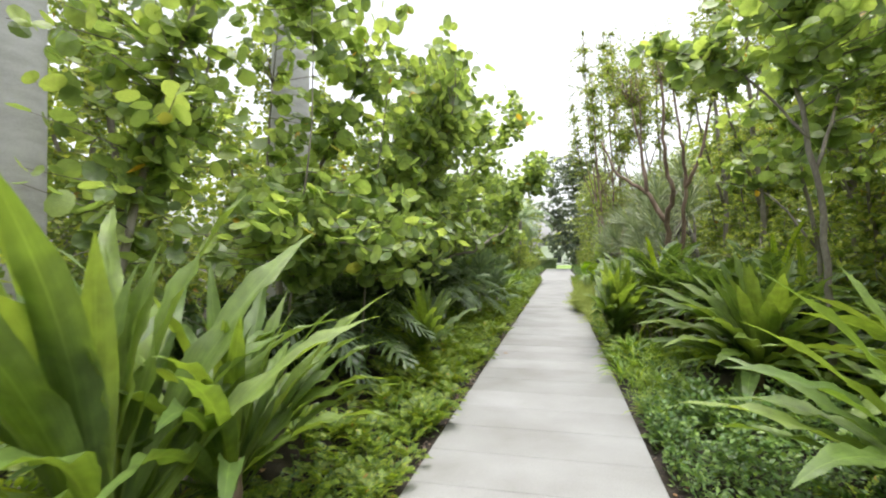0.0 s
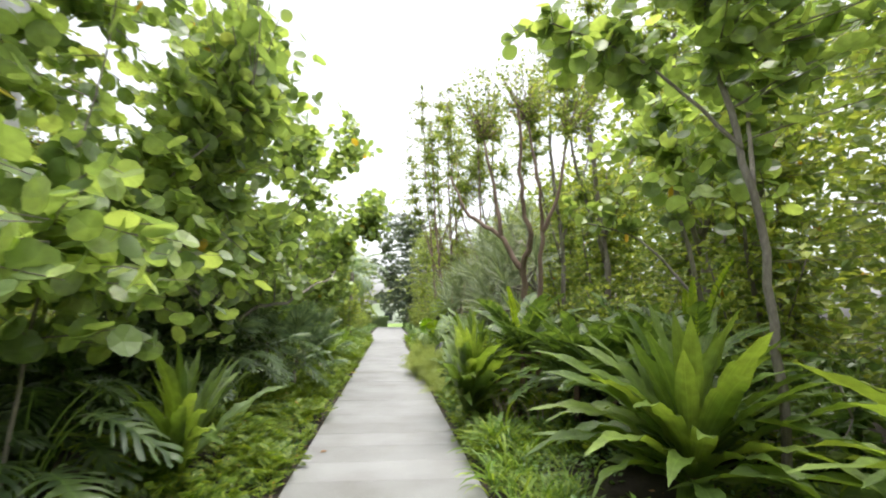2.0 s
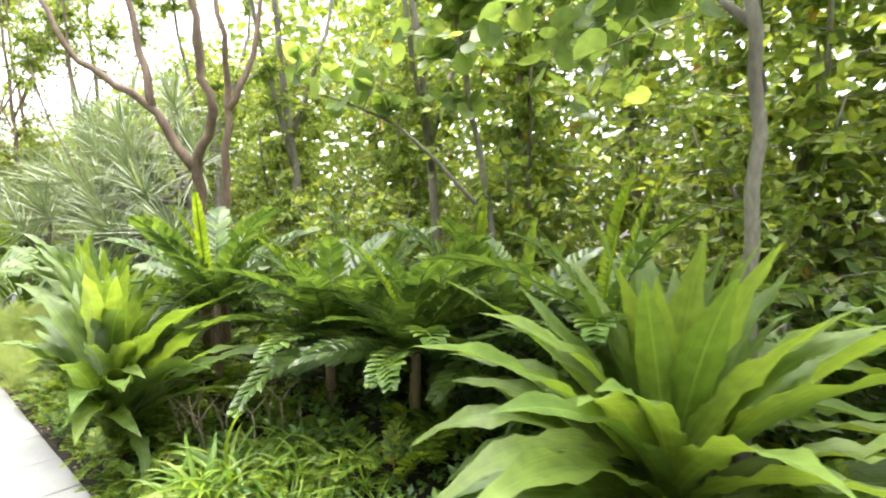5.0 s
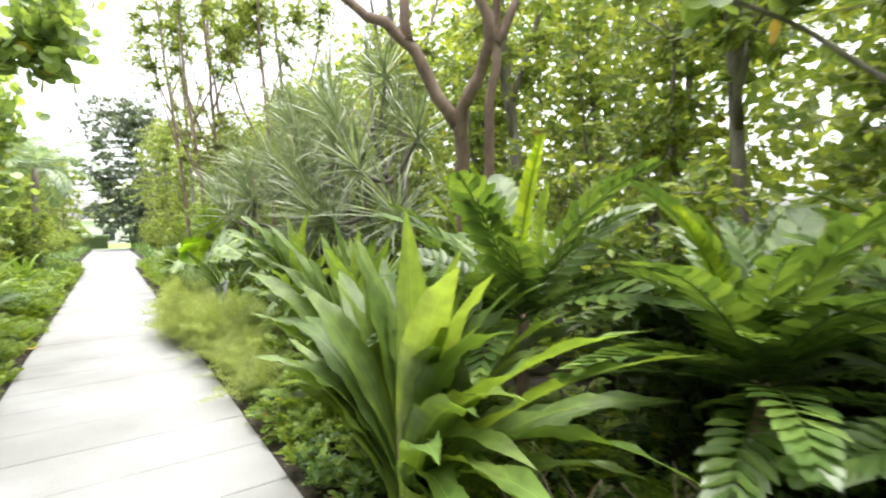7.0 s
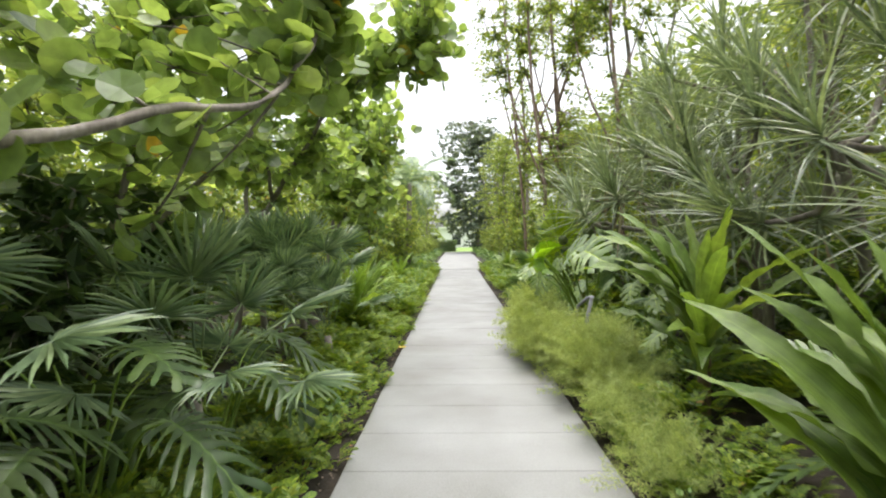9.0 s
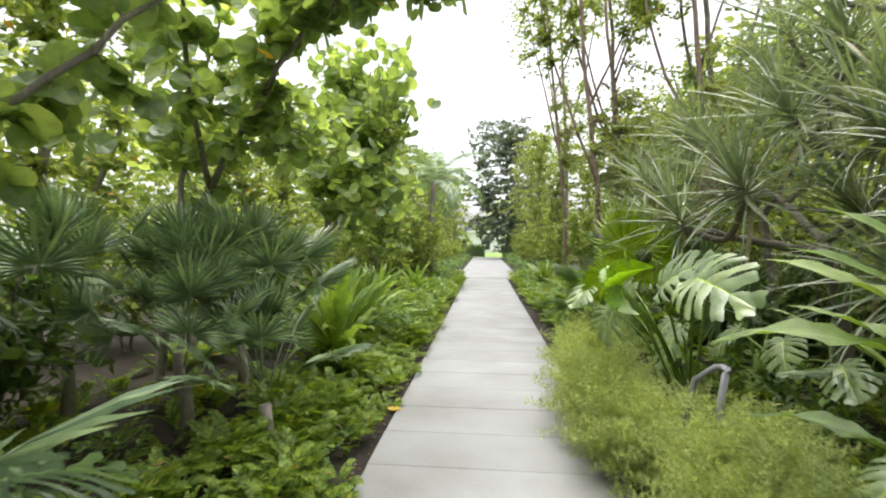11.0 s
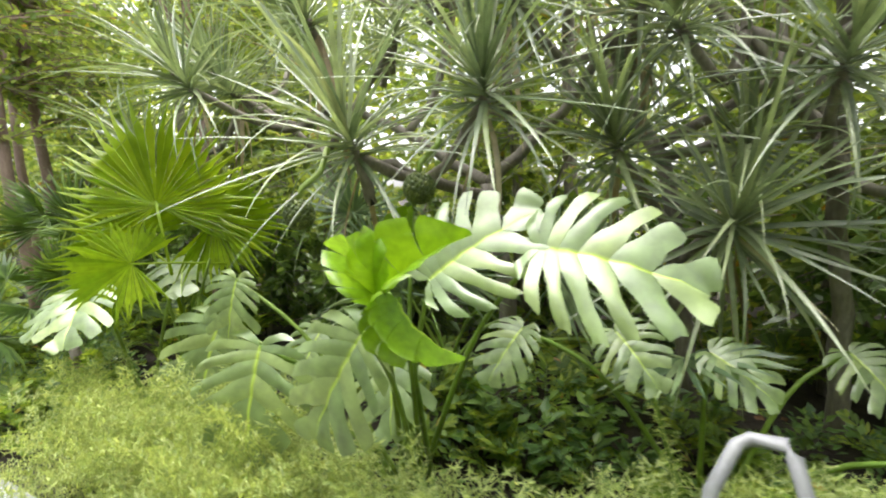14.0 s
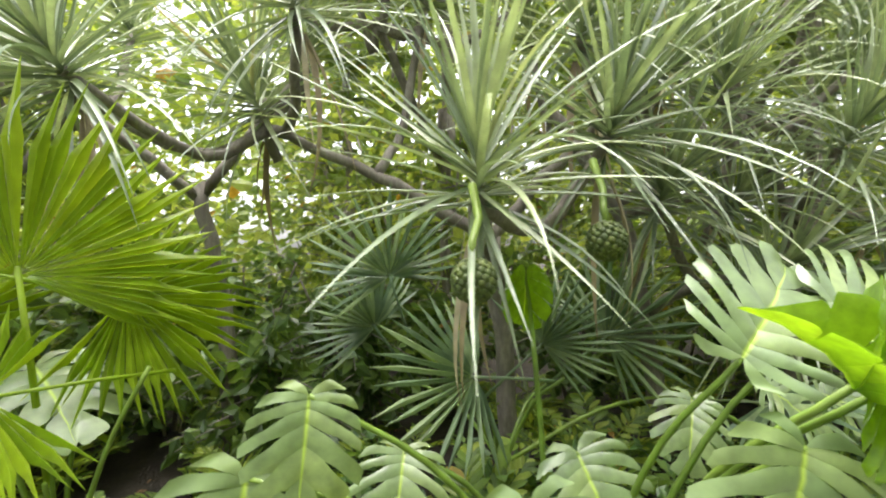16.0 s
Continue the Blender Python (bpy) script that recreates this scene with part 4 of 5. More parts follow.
screw_pine((3.0, 13.6), [
    ([(3.0, 13.6, 0.1), (3.05, 13.7, 0.9), (3.1, 13.8, 1.6), (3.2, 14.2, 2.3)], 0.06, 0.04),
    ([(3.05, 13.7, 1.0), (2.7, 13.5, 1.2), (2.45, 13.45, 1.25)], 0.036, 0.026),
    ([(3.1, 13.8, 1.6), (2.9, 13.4, 1.7), (2.72, 13.4, 1.6)], 0.034, 0.026),
    ([(3.1, 13.8, 1.7), (3.0, 13.2, 2.0), (2.8, 12.8, 2.2)], 0.034, 0.026),
], [
    ((2.30, 13.45, 1.24), (-0.8, -0.2, 0.5)), ((2.66, 13.40, 1.60), (-0.7, -0.3, 0.6)), ((2.92, 13.88, 2.25), (-0.4, 0, 0.9)),
    ((2.80, 12.75, 2.25), (-0.4, -0.5, 0.8)), ((3.3, 14.3, 2.8), (-0.2, 0.1, 1)), ((2.75, 12.4, 1.5), (-0.5, -0.5, 0.6)), ((3.4, 13.2, 2.9), (0, -0.2, 1)), ((2.36, 13.92, 1.62), (-0.6, 0.0, 0.7)),
], 82, "screw pine with stiff dark sword leaves and bare grey branches", 62, 0.92, 3)
screw_pine((3.1, 16.3), [
    ([(3.1, 16.3, 0.1), (3.1, 16.3, 1.0), (3.05, 16.4, 1.9)], 0.06, 0.04),
    ([(3.05, 16.4, 1.8), (2.7, 16.9, 2.3)], 0.034, 0.026),
    ([(3.05, 16.4, 1.8), (3.2, 15.8, 2.6)], 0.034, 0.026),
], [
    ((2.6, 17.0, 2.4), (-0.5, 0.3, 0.8)), ((3.2, 15.75, 2.7), (-0.2, -0.2, 1)), ((2.2, 17.4, 1.8), (-0.6, 0.3, 0.6)), ((3.3, 16.9, 2.9), (0, 0.3, 1)), ((3.6, 16.2, 2.6), (0.3, 0, 1)),
], 83, "screw pine with drooping sword leaves", 52, 0.95)
screw_pine((3.0, 11.6), [
    ([(3.0, 11.6, 0.1), (3.0, 11.7, 1.0), (2.9, 11.8, 1.7)], 0.05, 0.04),
    ([(2.9, 11.8, 1.6), (2.5, 11.9, 2.0)], 0.034, 0.026),
], [
    ((2.4, 11.9, 2.05), (-0.5, 0, 0.8)), ((2.9, 11.5, 2.4), (-0.1, -0.3, 1)), ((3.1, 12.2, 2.7), (0, 0.2, 1)), ((2.5, 11.2, 1.5), (-0.6, -0.3, 0.7)), ((2.3, 12.4, 1.5), (-0.7, 0.2, 0.6)),
], 84, "screw pine beside the leaning trees", 52, 0.95)


screw_pine((3.5, 12.9), [
    ([(3.5, 12.9, 0.1), (3.5, 12.9, 1.2), (3.3, 12.95, 2.1), (3.1, 13.0, 2.8)], 0.06, 0.035),
    ([(3.3, 12.95, 2.0), (2.8, 12.9, 2.5)], 0.034, 0.026),
    ([(3.4, 12.9, 1.6), (3.5, 13.6, 2.6), (3.3, 14.0, 3.3)], 0.034, 0.024),
], [
    ((2.6, 12.9, 2.75), (-0.5, -0.1, 0.9)), ((3.0, 12.4, 3.3), (-0.3, -0.4, 0.9)), ((2.7, 13.6, 3.1), (-0.4, 0.2, 0.9)), ((3.2, 13.2, 3.6), (-0.1, 0, 1)), ((3.1, 14.4, 3.7), (-0.2, 0.2, 1)), ((2.6, 14.6, 3.3), (-0.4, 0.1, 0.9)),
], 85, "tall screw pine with dense dark sword leaves", 52, 0.98)


screw_pine((2.75, 13.0), [
    ([(2.75, 13.0, 0.1), (2.7, 13.0, 1.0), (2.6, 13.1, 1.7)], 0.05, 0.035),
    ([(2.6, 13.1, 1.6), (2.5, 13.4, 2.1)], 0.03, 0.024),
], [
    ((2.25, 13.1, 1.85), (-0.6, -0.1, 0.7)), ((2.5, 12.75, 2.35), (-0.4, -0.3, 0.9)), ((2.25, 13.65, 2.1), (-0.5, 0.2, 0.8)), ((2.2, 12.65, 1.55), (-0.6, -0.3, 0.6)), ((2.75, 13.4, 2.75), (-0.2, 0, 1)),
], 86, "low screw pine with dense dark sword leaves", 60, 0.88)
screw_pine((3.7, 14.9), [
    ([(3.7, 14.9, 0.1), (3.6, 14.9, 1.4), (3.4, 14.9, 2.4)], 0.05, 0.035),
    ([(3.5, 14.9, 2.0), (3.0, 15.3, 2.8)], 0.03, 0.024),
], [
    ((2.5, 14.3, 2.85), (-0.4, 0, 0.9)), ((3.0, 15.4, 2.95), (-0.3, 0.1, 1)), ((2.6, 15.2, 3.3), (-0.4, 0.1, 0.9)), ((3.4, 14.9, 3.3), (0, 0, 1)), ((2.9, 16.1, 3.3), (-0.3, 0.2, 0.9)),
], 87, "tall screw pine with grey-green sword leaves", 52, 0.95)


def pine_fruit(place, r, seed, label):
    """Hanging ball of wedge-shaped segments in a spiral."""
    ob = thing("screw_pine_fruit", place, label, "fruit", "hanging screw pine fruits")
    rng = random.Random(seed)
    seg = bmesh.new()
    rings = ((0.0, 1.0), (0.35, 1.0), (0.62, 0.72), (0.78, 0.25))
    vs = [[seg.verts.new((math.cos(k * math.pi / 3) * w, math.sin(k * math.pi / 3) * w, h)) for k in range(6)] for h, w in rings]
    for a, b in zip(vs, vs[1:]):
        for k in range(6):
            seg.faces.new((a[k], a[(k + 1) % 6], b[(k + 1) % 6], b[k]))
    seg.faces.new(vs[-1])
    me = bpy.data.meshes.new("segment")
    seg.to_mesh(me)
    seg.free()
    me.materials.append(M_FRUIT)
    bm = bmesh.new()
    bmesh.ops.create_icosphere(bm, subdivisions=2, radius=r * 0.9)
    core = part("core", bm, M_FRUIT, ob)
    n = 110
    for i in range(n):
        z = 1 - 2 * (i + 0.5) / n
        a = i * 2.39996
        d = Vector((math.sqrt(1 - z * z) * math.cos(a), math.sqrt(1 - z * z) * math.sin(a), z))
        m = d.to_track_quat("Z", "Y").to_matrix().to_4x4()
        m.translation = d * r * 0.86
        put_part("segment", me, ob, m @ Matrix.Scale(r * 0.175 * rng.uniform(0.9, 1.05), 4))
    bm = bmesh.new()
    tube(bm, [(0, 0, r * 0.9), (0.02, 0.0, r * 1.6), (0.10, -0.03, r * 2.6), (0.16, -0.02, r * 4.2)], 0.010, 0.014, 6)
    part("stalk", bm, M_STEM, ob)


pine_fruit((1.31, 14.935, 1.37), 0.064, 1, "green knobbly screw pine fruit hanging under the leaves")
pine_fruit((1.52, 14.50, 1.46), 0.066, 2, "green knobbly screw pine fruit hanging behind leaves")

# asparagus ferns
ASP = "feathery pale green asparagus fern spilling over the concrete"
for i, (x, y, h, n, s, lx) in enumerate((
        (1.06, 11.2, 0.5, 40, 0.58, -0.1), (1.04, 11.9, 0.5, 36, 0.6, -0.1), (1.08, 12.75, 0.80, 60, 0.8, -0.1), (1.08, 13.15, 0.90, 70, 0.75, -0.05),
        (1.02, 13.65, 0.72, 70, 0.85, -0.2), (1.0, 14.3, 0.72, 80, 0.9, -0.25), (1.02, 14.95, 0.85, 80, 0.95, -0.25), (1.05, 15.55, 0.8, 70, 0.9, -0.2), (1.1, 16.1, 0.7, 50, 0.9, -0.2),
        (1.5, 12.75, 0.55, 34, 0.6, 0), (0.98, 14.0, 0.6, 60, 0.9, -0.3), (0.98, 14.65, 0.65, 60, 0.95, -0.3), (1.25, 13.0, 0.90, 66, 0.7, 0), (1.42, 13.3, 0.85, 46, 0.7, 0), (1.22, 12.3, 0.58, 40, 0.62, 0))):
    asparagus_fern(x, y, h, int(n * 2.2), 90 + i, ASP, s, (lx, 0))


# ================= trees =================
SG = "sea grape tree with round green leaves and thin grey branches"
sea_grape((-3.2, 3.0), [([(-3.2, 3.0, 0), (-3.1, 3.1, 1.2), (-3.0, 3.4, 2.6), (-2.8, 3.7, 4.0)], 0.05, 0.015)],
          [((-3.1, 3.3, 2.6), (0.9, 1.1, 1.4), 66)], 101, SG)
sea_grape((-3.0, 5.0), [([(-3.0, 5.0, 0), (-2.9, 5.0, 1.0), (-2.7, 5.3, 2.2), (-2.2, 5.6, 3.6)], 0.055, 0.015), ([(-2.9, 5.0, 1.0), (-2.3, 5.8, 1.7), (-1.6, 6.6, 2.6)], 0.035, 0.010), ([(-2.9, 5.0, 1.3), (-3.4, 5.6, 2.6), (-3.6, 6.0, 3.9)], 0.03, 0.010), ([(-2.3, 4.1, 0.1), (-2.2, 4.2, 1.6), (-2.1, 4.3, 2.8), (-2.15, 4.4, 4.0)], 0.014, 0.005), ([(-2.5, 5.6, 1.5), (-1.9, 6.0, 2.2), (-1.2, 6.4, 3.2)], 0.016, 0.006), ([(-1.9, 5.0, 0.1), (-1.85, 5.1, 1.6), (-1.7, 5.2, 3.0)], 0.013, 0.005)],
          [((-2.6, 5.6, 2.3), (1.1, 1.3, 1.1), 130), ((-1.75, 6.5, 2.2), (0.75, 1.1, 1.2), 90), ((-2.4, 5.4, 4.2), (1.5, 1.5, 0.9), 60), ((-1.6, 6.9, 3.6), (0.7, 1.0, 0.9), 95), ((-1.55, 4.95, 1.72), (0.7, 1.2, 0.42), 70), ((-2.3, 3.9, 1.75), (0.8, 0.9, 0.45), 50)], 102, SG)
sea_grape((-2.9, 8.0), [([(-2.9, 8.0, 0), (-2.7, 8.0, 1.2), (-2.3, 8.0, 2.6), (-1.7, 8.0, 4.2)], 0.05, 0.012), ([(-2.7, 8.0, 1.2), (-2.9, 8.6, 2.6), (-2.8, 8.9, 4.2)], 0.035, 0.012), ([(-2.5, 8.0, 1.9), (-1.9, 8.6, 2.2), (-1.3, 9.2, 2.4)], 0.022, 0.008)],
          [((-2.2, 8.2, 2.7), (1.1, 1.4, 1.5), 170), ((-1.7, 8.0, 4.2), (0.9, 1.4, 1.0), 130), ((-2.2, 9.2, 3.4), (0.7, 0.9, 0.7), 40)], 103, SG)
sea_grape((-2.7, 9.0), [([(-2.7, 9.0, 0), (-2.4, 9.2, 0.9), (-1.9, 9.5, 1.5), (-1.48, 9.74, 1.62), (-1.2, 10.3, 1.9), (-0.94, 10.84, 2.09), (-0.8, 11.3, 2.7)], 0.04, 0.010), ([(-2.4, 9.2, 0.9), (-2.6, 9.9, 2.2), (-2.2, 10.4, 3.6), (-1.6, 10.7, 4.4)], 0.035, 0.010)],
          [((-2.5, 10.9, 2.4), (0.9, 1.3, 1.2), 84), ((-1.05, 11.4, 2.7), (0.45, 0.7, 0.6), 34), ((-2.1, 9.4, 2.5), (0.9, 1.2, 0.7), 70), ((-1.5, 10.6, 4.3), (0.65, 1.4, 0.9), 44)], 104, SG)
sea_grape((-2.9, 12.0), [([(-2.9, 12.0, 0), (-2.7, 12.1, 1.2), (-2.4, 12.2, 2.6), (-2.0, 12.5, 4.0)], 0.045, 0.012), ([(-2.7, 12.1, 1.2), (-2.0, 12.7, 2.2), (-1.5, 13.2, 3.0)], 0.03, 0.010), ([(-2.2, 12.3, 3.2), (-1.5, 12.3, 4.2), (-0.9, 12.3, 4.8)], 0.02, 0.008)],
          [((-2.4, 12.3, 2.6), (1.0, 1.3, 1.3), 92), ((-1.5, 12.9, 3.7), (0.6, 1.1, 0.8), 40), ((-0.8, 12.3, 4.9), (0.6, 1.2, 0.8), 30)], 105, SG)
sea_grape((-3.0, 14.8), [([(-3.0, 14.8, 0), (-2.8, 14.8, 1.3), (-2.1, 14.6, 2.3), (-1.4, 14.4, 3.2), (-0.5, 14.2, 3.6)], 0.05, 0.010), ([(-2.8, 14.8, 1.3), (-2.9, 15.2, 2.5), (-2.7, 15.5, 4.0)], 0.035, 0.010), ([(-2.4, 14.7, 1.9), (-2.3, 14.2, 2.8), (-2.2, 13.9, 4.0)], 0.028, 0.010)],
          [((-2.6, 14.8, 2.9), (1.0, 1.0, 1.1), 66), ((-0.75, 14.2, 3.45), (0.75, 0.5, 0.4), 38), ((-0.35, 14.4, 4.1), (0.6, 0.9, 0.7), 46), ((-1.8, 15.8, 2.6), (0.5, 0.8, 0.5), 24), ((-1.6, 14.6, 3.6), (0.7, 0.8, 0.5), 40)], 106, SG)
sea_grape((-2.7, 18.0), [([(-2.7, 18.0, 0), (-2.5, 18.0, 1.5), (-2.2, 18.2, 3.6)], 0.05, 0.015), ([(-2.5, 18, 1.5), (-1.7, 17.6, 2.5)], 0.025, 0.01)],
          [((-2.1, 18.0, 2.9), (0.9, 1.7, 1.4), 170), ((-1.5, 17.0, 2.3), (0.55, 0.9, 0.9), 70), ((-1.4, 17.5, 3.6), (0.6, 1.2, 0.7), 50)], 107, SG)
sea_grape((-3.0, 23.0), [([(-3.0, 23.0, 0), (-2.7, 23.0, 1.5), (-2.4, 23.2, 3.6)], 0.05, 0.015)],
          [((-2.6, 23.0, 2.4), (0.9, 2.5, 1.4), 150)], 108, SG, near=60)
sea_grape((2.68, 5.3), [([(2.68, 5.3, 0), (2.62, 5.24, 1.2), (2.5, 5.2, 2.3), (2.36, 5.3, 3.3), (2.3, 5.4, 4.4)], 0.036, 0.016), ([(2.45, 5.2, 2.6), (2.0, 5.6, 3.4), (1.3, 5.7, 3.75)], 0.016, 0.006), ([(2.5, 5.2, 2.3), (3.0, 5.8, 3.2), (3.3, 6.2, 4.2)], 0.02, 0.008)],
          [((2.5, 5.6, 3.9), (1.2, 1.3, 0.8), 80), ((1.6, 5.9, 3.9), (0.55, 0.7, 0.4), 14), ((2.9, 6.3, 2.5), (0.7, 0.8, 0.6), 13), ((3.1, 4.7, 3.6), (0.7, 0.8, 0.7), 26)], 109, "slender sea grape tree with a pale leaning trunk")
sea_grape((3.5, 7.2), [([(3.5, 7.2, 0), (3.4, 7.2, 1.6), (3.2, 7.3, 3.0), (3.1, 7.4, 4.2)], 0.035, 0.014), ([(3.4, 7.2, 1.6), (3.1, 7.9, 2.4), (2.4, 8.3, 2.7)], 0.02, 0.008)],
          [((3.2, 7.3, 3.5), (0.9, 1.0, 0.9), 34), ((2.9, 8.1, 2.8), (0.6, 0.8, 0.4), 8)], 110, "thin sea grape tree over the leather ferns")

# forked brown tree behind the ferns
tree("forked_tree", (2.2, 9.75), [
    ([(2.2, 9.75, 0), (2.18, 9.72, 1.2), (2.13, 9.62, 2.1), (2.15, 9.40, 2.65), (2.0, 9.3, 3.4), (1.95, 9.2, 4.6)], 0.066, 0.022),
    ([(2.14, 9.65, 2.1), (1.75, 9.8, 2.75), (1.35, 10.1, 3.1), (1.05, 10.3, 3.8)], 0.050, 0.018),
    ([(1.8, 9.78, 2.7), (1.75, 9.9, 3.4), (1.6, 10.1, 4.4)], 0.04, 0.018),
    ([(2.35, 9.72, 0.3), (2.38, 9.7, 1.6), (2.42, 9.6, 2.8), (2.35, 9.5, 3.4), (2.25, 9.7, 4.6)], 0.048, 0.018),
    ([(2.42, 9.6, 2.75), (2.65, 9.5, 3.3), (2.9, 9.6, 4.4)], 0.04, 0.016),
], [((1.9, 10.2, 5.2), (1.3, 1.5, 0.9), 160), ((2.9, 9.6, 4.9), (1.0, 1.2, 0.9), 90)], M_BROWN, OVAL, M_WOODS, 0.075, 111,
     "forked tree with smooth reddish-brown trunks and small leaves", "tree", per_twig=14, twig=0.7)

# slim reddish trees further on
for i, (x, y, dx, h) in enumerate(((2.0, 19.2, -0.55, 8.5), (2.35, 19.6, -0.25, 9.5), (2.9, 21.5, -0.5, 11.0), (2.3, 24.5, -0.9, 12.5), (3.2, 18.2, -0.2, 9.0))):
    tree("slim_tree", (x, y), [
        ([(x, y, 0), (x + dx * 0.3, y, h * 0.3), (x + dx * 0.7, y + 0.2, h * 0.62), (x + dx, y + 0.3, h)], 0.06, 0.015),
        ([(x + dx * 0.3, y, h * 0.3), (x + dx * 0.3 - 0.7, y + 0.3, h * 0.55), (x + dx - 0.7, y + 0.5, h * 0.8)], 0.03, 0.008),
        ([(x + dx * 0.5, y + 0.1, h * 0.45), (x + 0.7, y + 0.2, h * 0.7)], 0.025, 0.008),
    ], [((x + dx, y + 0.3, h * 0.86), (0.8, 0.9, h * 0.17), 110), ((x + 0.6, y + 0.2, h * 0.68), (0.9, 0.9, h * 0.15), 110), ((x + dx - 0.6, y + 0.4, h * 0.62), (0.6, 0.7, h * 0.14), 60), ((x + 0.4, y + 0.3, h * 0.35), (1.1, 1.3, h * 0.14), 130)],
        M_BROWN, OVAL, M_WOODS, 0.10, 120 + i, "slim tree with reddish trunk and loose airy foliage", "tree", "slim trees beyond the screw pines", per_twig=12, twig=0.7)

# tall airy trees seen against the sky
for i, (x, y, h) in enumerate(((4.7, 14.8, 9.5), (4.4, 11.5, 8.5), (2.9, 28.5, 14.0), (4.8, 9.0, 7.5), (4.2, 20.0, 10.0))):
    tree("tall_tree", (x, y), [
        ([(x, y, 0), (x - 0.1, y, h * 0.35), (x - 0.3, y + 0.1, h * 0.7), (x - 0.2, y, h)], 0.075, 0.02),
        ([(x - 0.1, y, h * 0.35), (x + 0.7, y, h * 0.6), (x + 1.1, y + 0.3, h * 0.85)], 0.045, 0.012),
        ([(x - 0.1, y, h * 0.3), (x - 0.8, y - 0.3, h * 0.55), (x - 0.9, y - 0.4, h * 0.8)], 0.04, 0.012),
    ], [((x - 0.2, y, h * 0.88), (1.0, 1.0, h * 0.15), 110), ((x + 1.0, y + 0.3, h * 0.76), (1.0, 1.0, h * 0.15), 100), ((x - 0.9, y - 0.4, h * 0.68), (0.9, 0.9, h * 0.14), 90), ((x, y, h * 0.45), (1.3, 1.3, h * 0.13), 110)],
        M_BARK, SLIM, M_WOODS, 0.15, 140 + i, "tall airy tree with grey trunks against the white sky", "tree", "tall trees behind the beds", per_twig=13, twig=0.9)

# royal palm trunks behind the sea grapes
for x, y, r, lab in ((-4.3, 7.6, 0.36, "smooth pale grey royal palm trunk behind leaves"), (-4.75, 3.5, 0.30, "thick smooth pale grey royal palm trunk")):
    g = ground_z(x, y)
    ob = thing("royal_palm", (x, y, g), lab, "palm tree", "royal palms behind the sea grapes")
    bm = bmesh.new()
    tube(bm, [(0, 0, -0.05), (0, 0, 0.3), (0, 0, 1.5), (0.02, 0, 3.0), (0.03, 0, 5.0), (0.05, 0, 8.0)], r * 1.1, r * 0.8, 20)
    part("trunk", bm, M_PALM_TRUNK, ob)
    fr = pinnate("palm_frond", M_FERN, 3.0, 40, 0.55, 0.045, 1.3, seed=5, rise=0.1, stem=0.02)
    for k in range(12):
        put_part("frond", fr, ob, Matrix.Translation((0.05, 0, 8.0)) @ Matrix.Rotation(radians(k * 137.5), 4, "Z") @ Matrix.Rotation(radians(70 - k * 6), 4, "X"))

# coconut palm near the end of the path
g = ground_z(-2.6, 28.5)
ob = thing("coconut_palm", (-1.95, 27.5, g), "palm tree with grey-green drooping fronds near the path's end", "palm tree")
bm = bmesh.new()
tube(bm, [(0, 0, -0.05), (0.05, 0, 1.6), (0.1, 0.1, 3.4)], 0.12, 0.09, 10)
part("trunk", bm, M_BARK, ob)
fr = pinnate("palm_frond", M_PALMETTO, 2.2, 40, 0.45, 0.04, 1.5, seed=6, rise=-0.15, stem=0.014)
for k in range(14):
    put_part("frond", fr, ob, Matrix.Translation((0.1, 0.1, 3.4)) @ Matrix.Rotation(radians(k * 137.5), 4, "Z") @ Matrix.Rotation(radians(72 - k * 5.5), 4, "X"))


# ================= woods behind the beds =================
def woods_tree(x, y, h, w, seed, mat, label, leaf=0.125, n=420, low=0.12):
    rng = random.Random(seed)
    tree("woodland_tree", (x, y), [
        ([(x, y, 0), (x + rng.uniform(-0.3, 0.3), y, h * 0.3), (x + rng.uniform(-0.5, 0.5), y, h * 0.62), (x, y, h * 0.95)], 0.08, 0.02),
        ([(x, y, h * 0.2), (x + w * 0.4, y + 0.4, h * 0.45), (x + w * 0.6, y + 0.5, h * 0.7)], 0.045, 0.012),
        ([(x, y, h * 0.16), (x - w * 0.4, y - 0.4, h * 0.4), (x - w * 0.6, y - 0.6, h * 0.62)], 0.045, 0.012),
    ], [((x, y, h * 0.78), (w, w, h * 0.24), int(n * 0.35)), ((x, y, h * 0.45), (w * 1.1, w * 1.1, h * 0.26), int(n * 0.4)), ((x, y, h * 0.2), (w * 1.1, w * 1.1, h * 0.15), int(n * 0.25))],
        M_BARK, OVAL, mat, leaf, seed, label, "tree", "woodland trees around the garden", per_twig=16, twig=1.0, face_up=0.0)


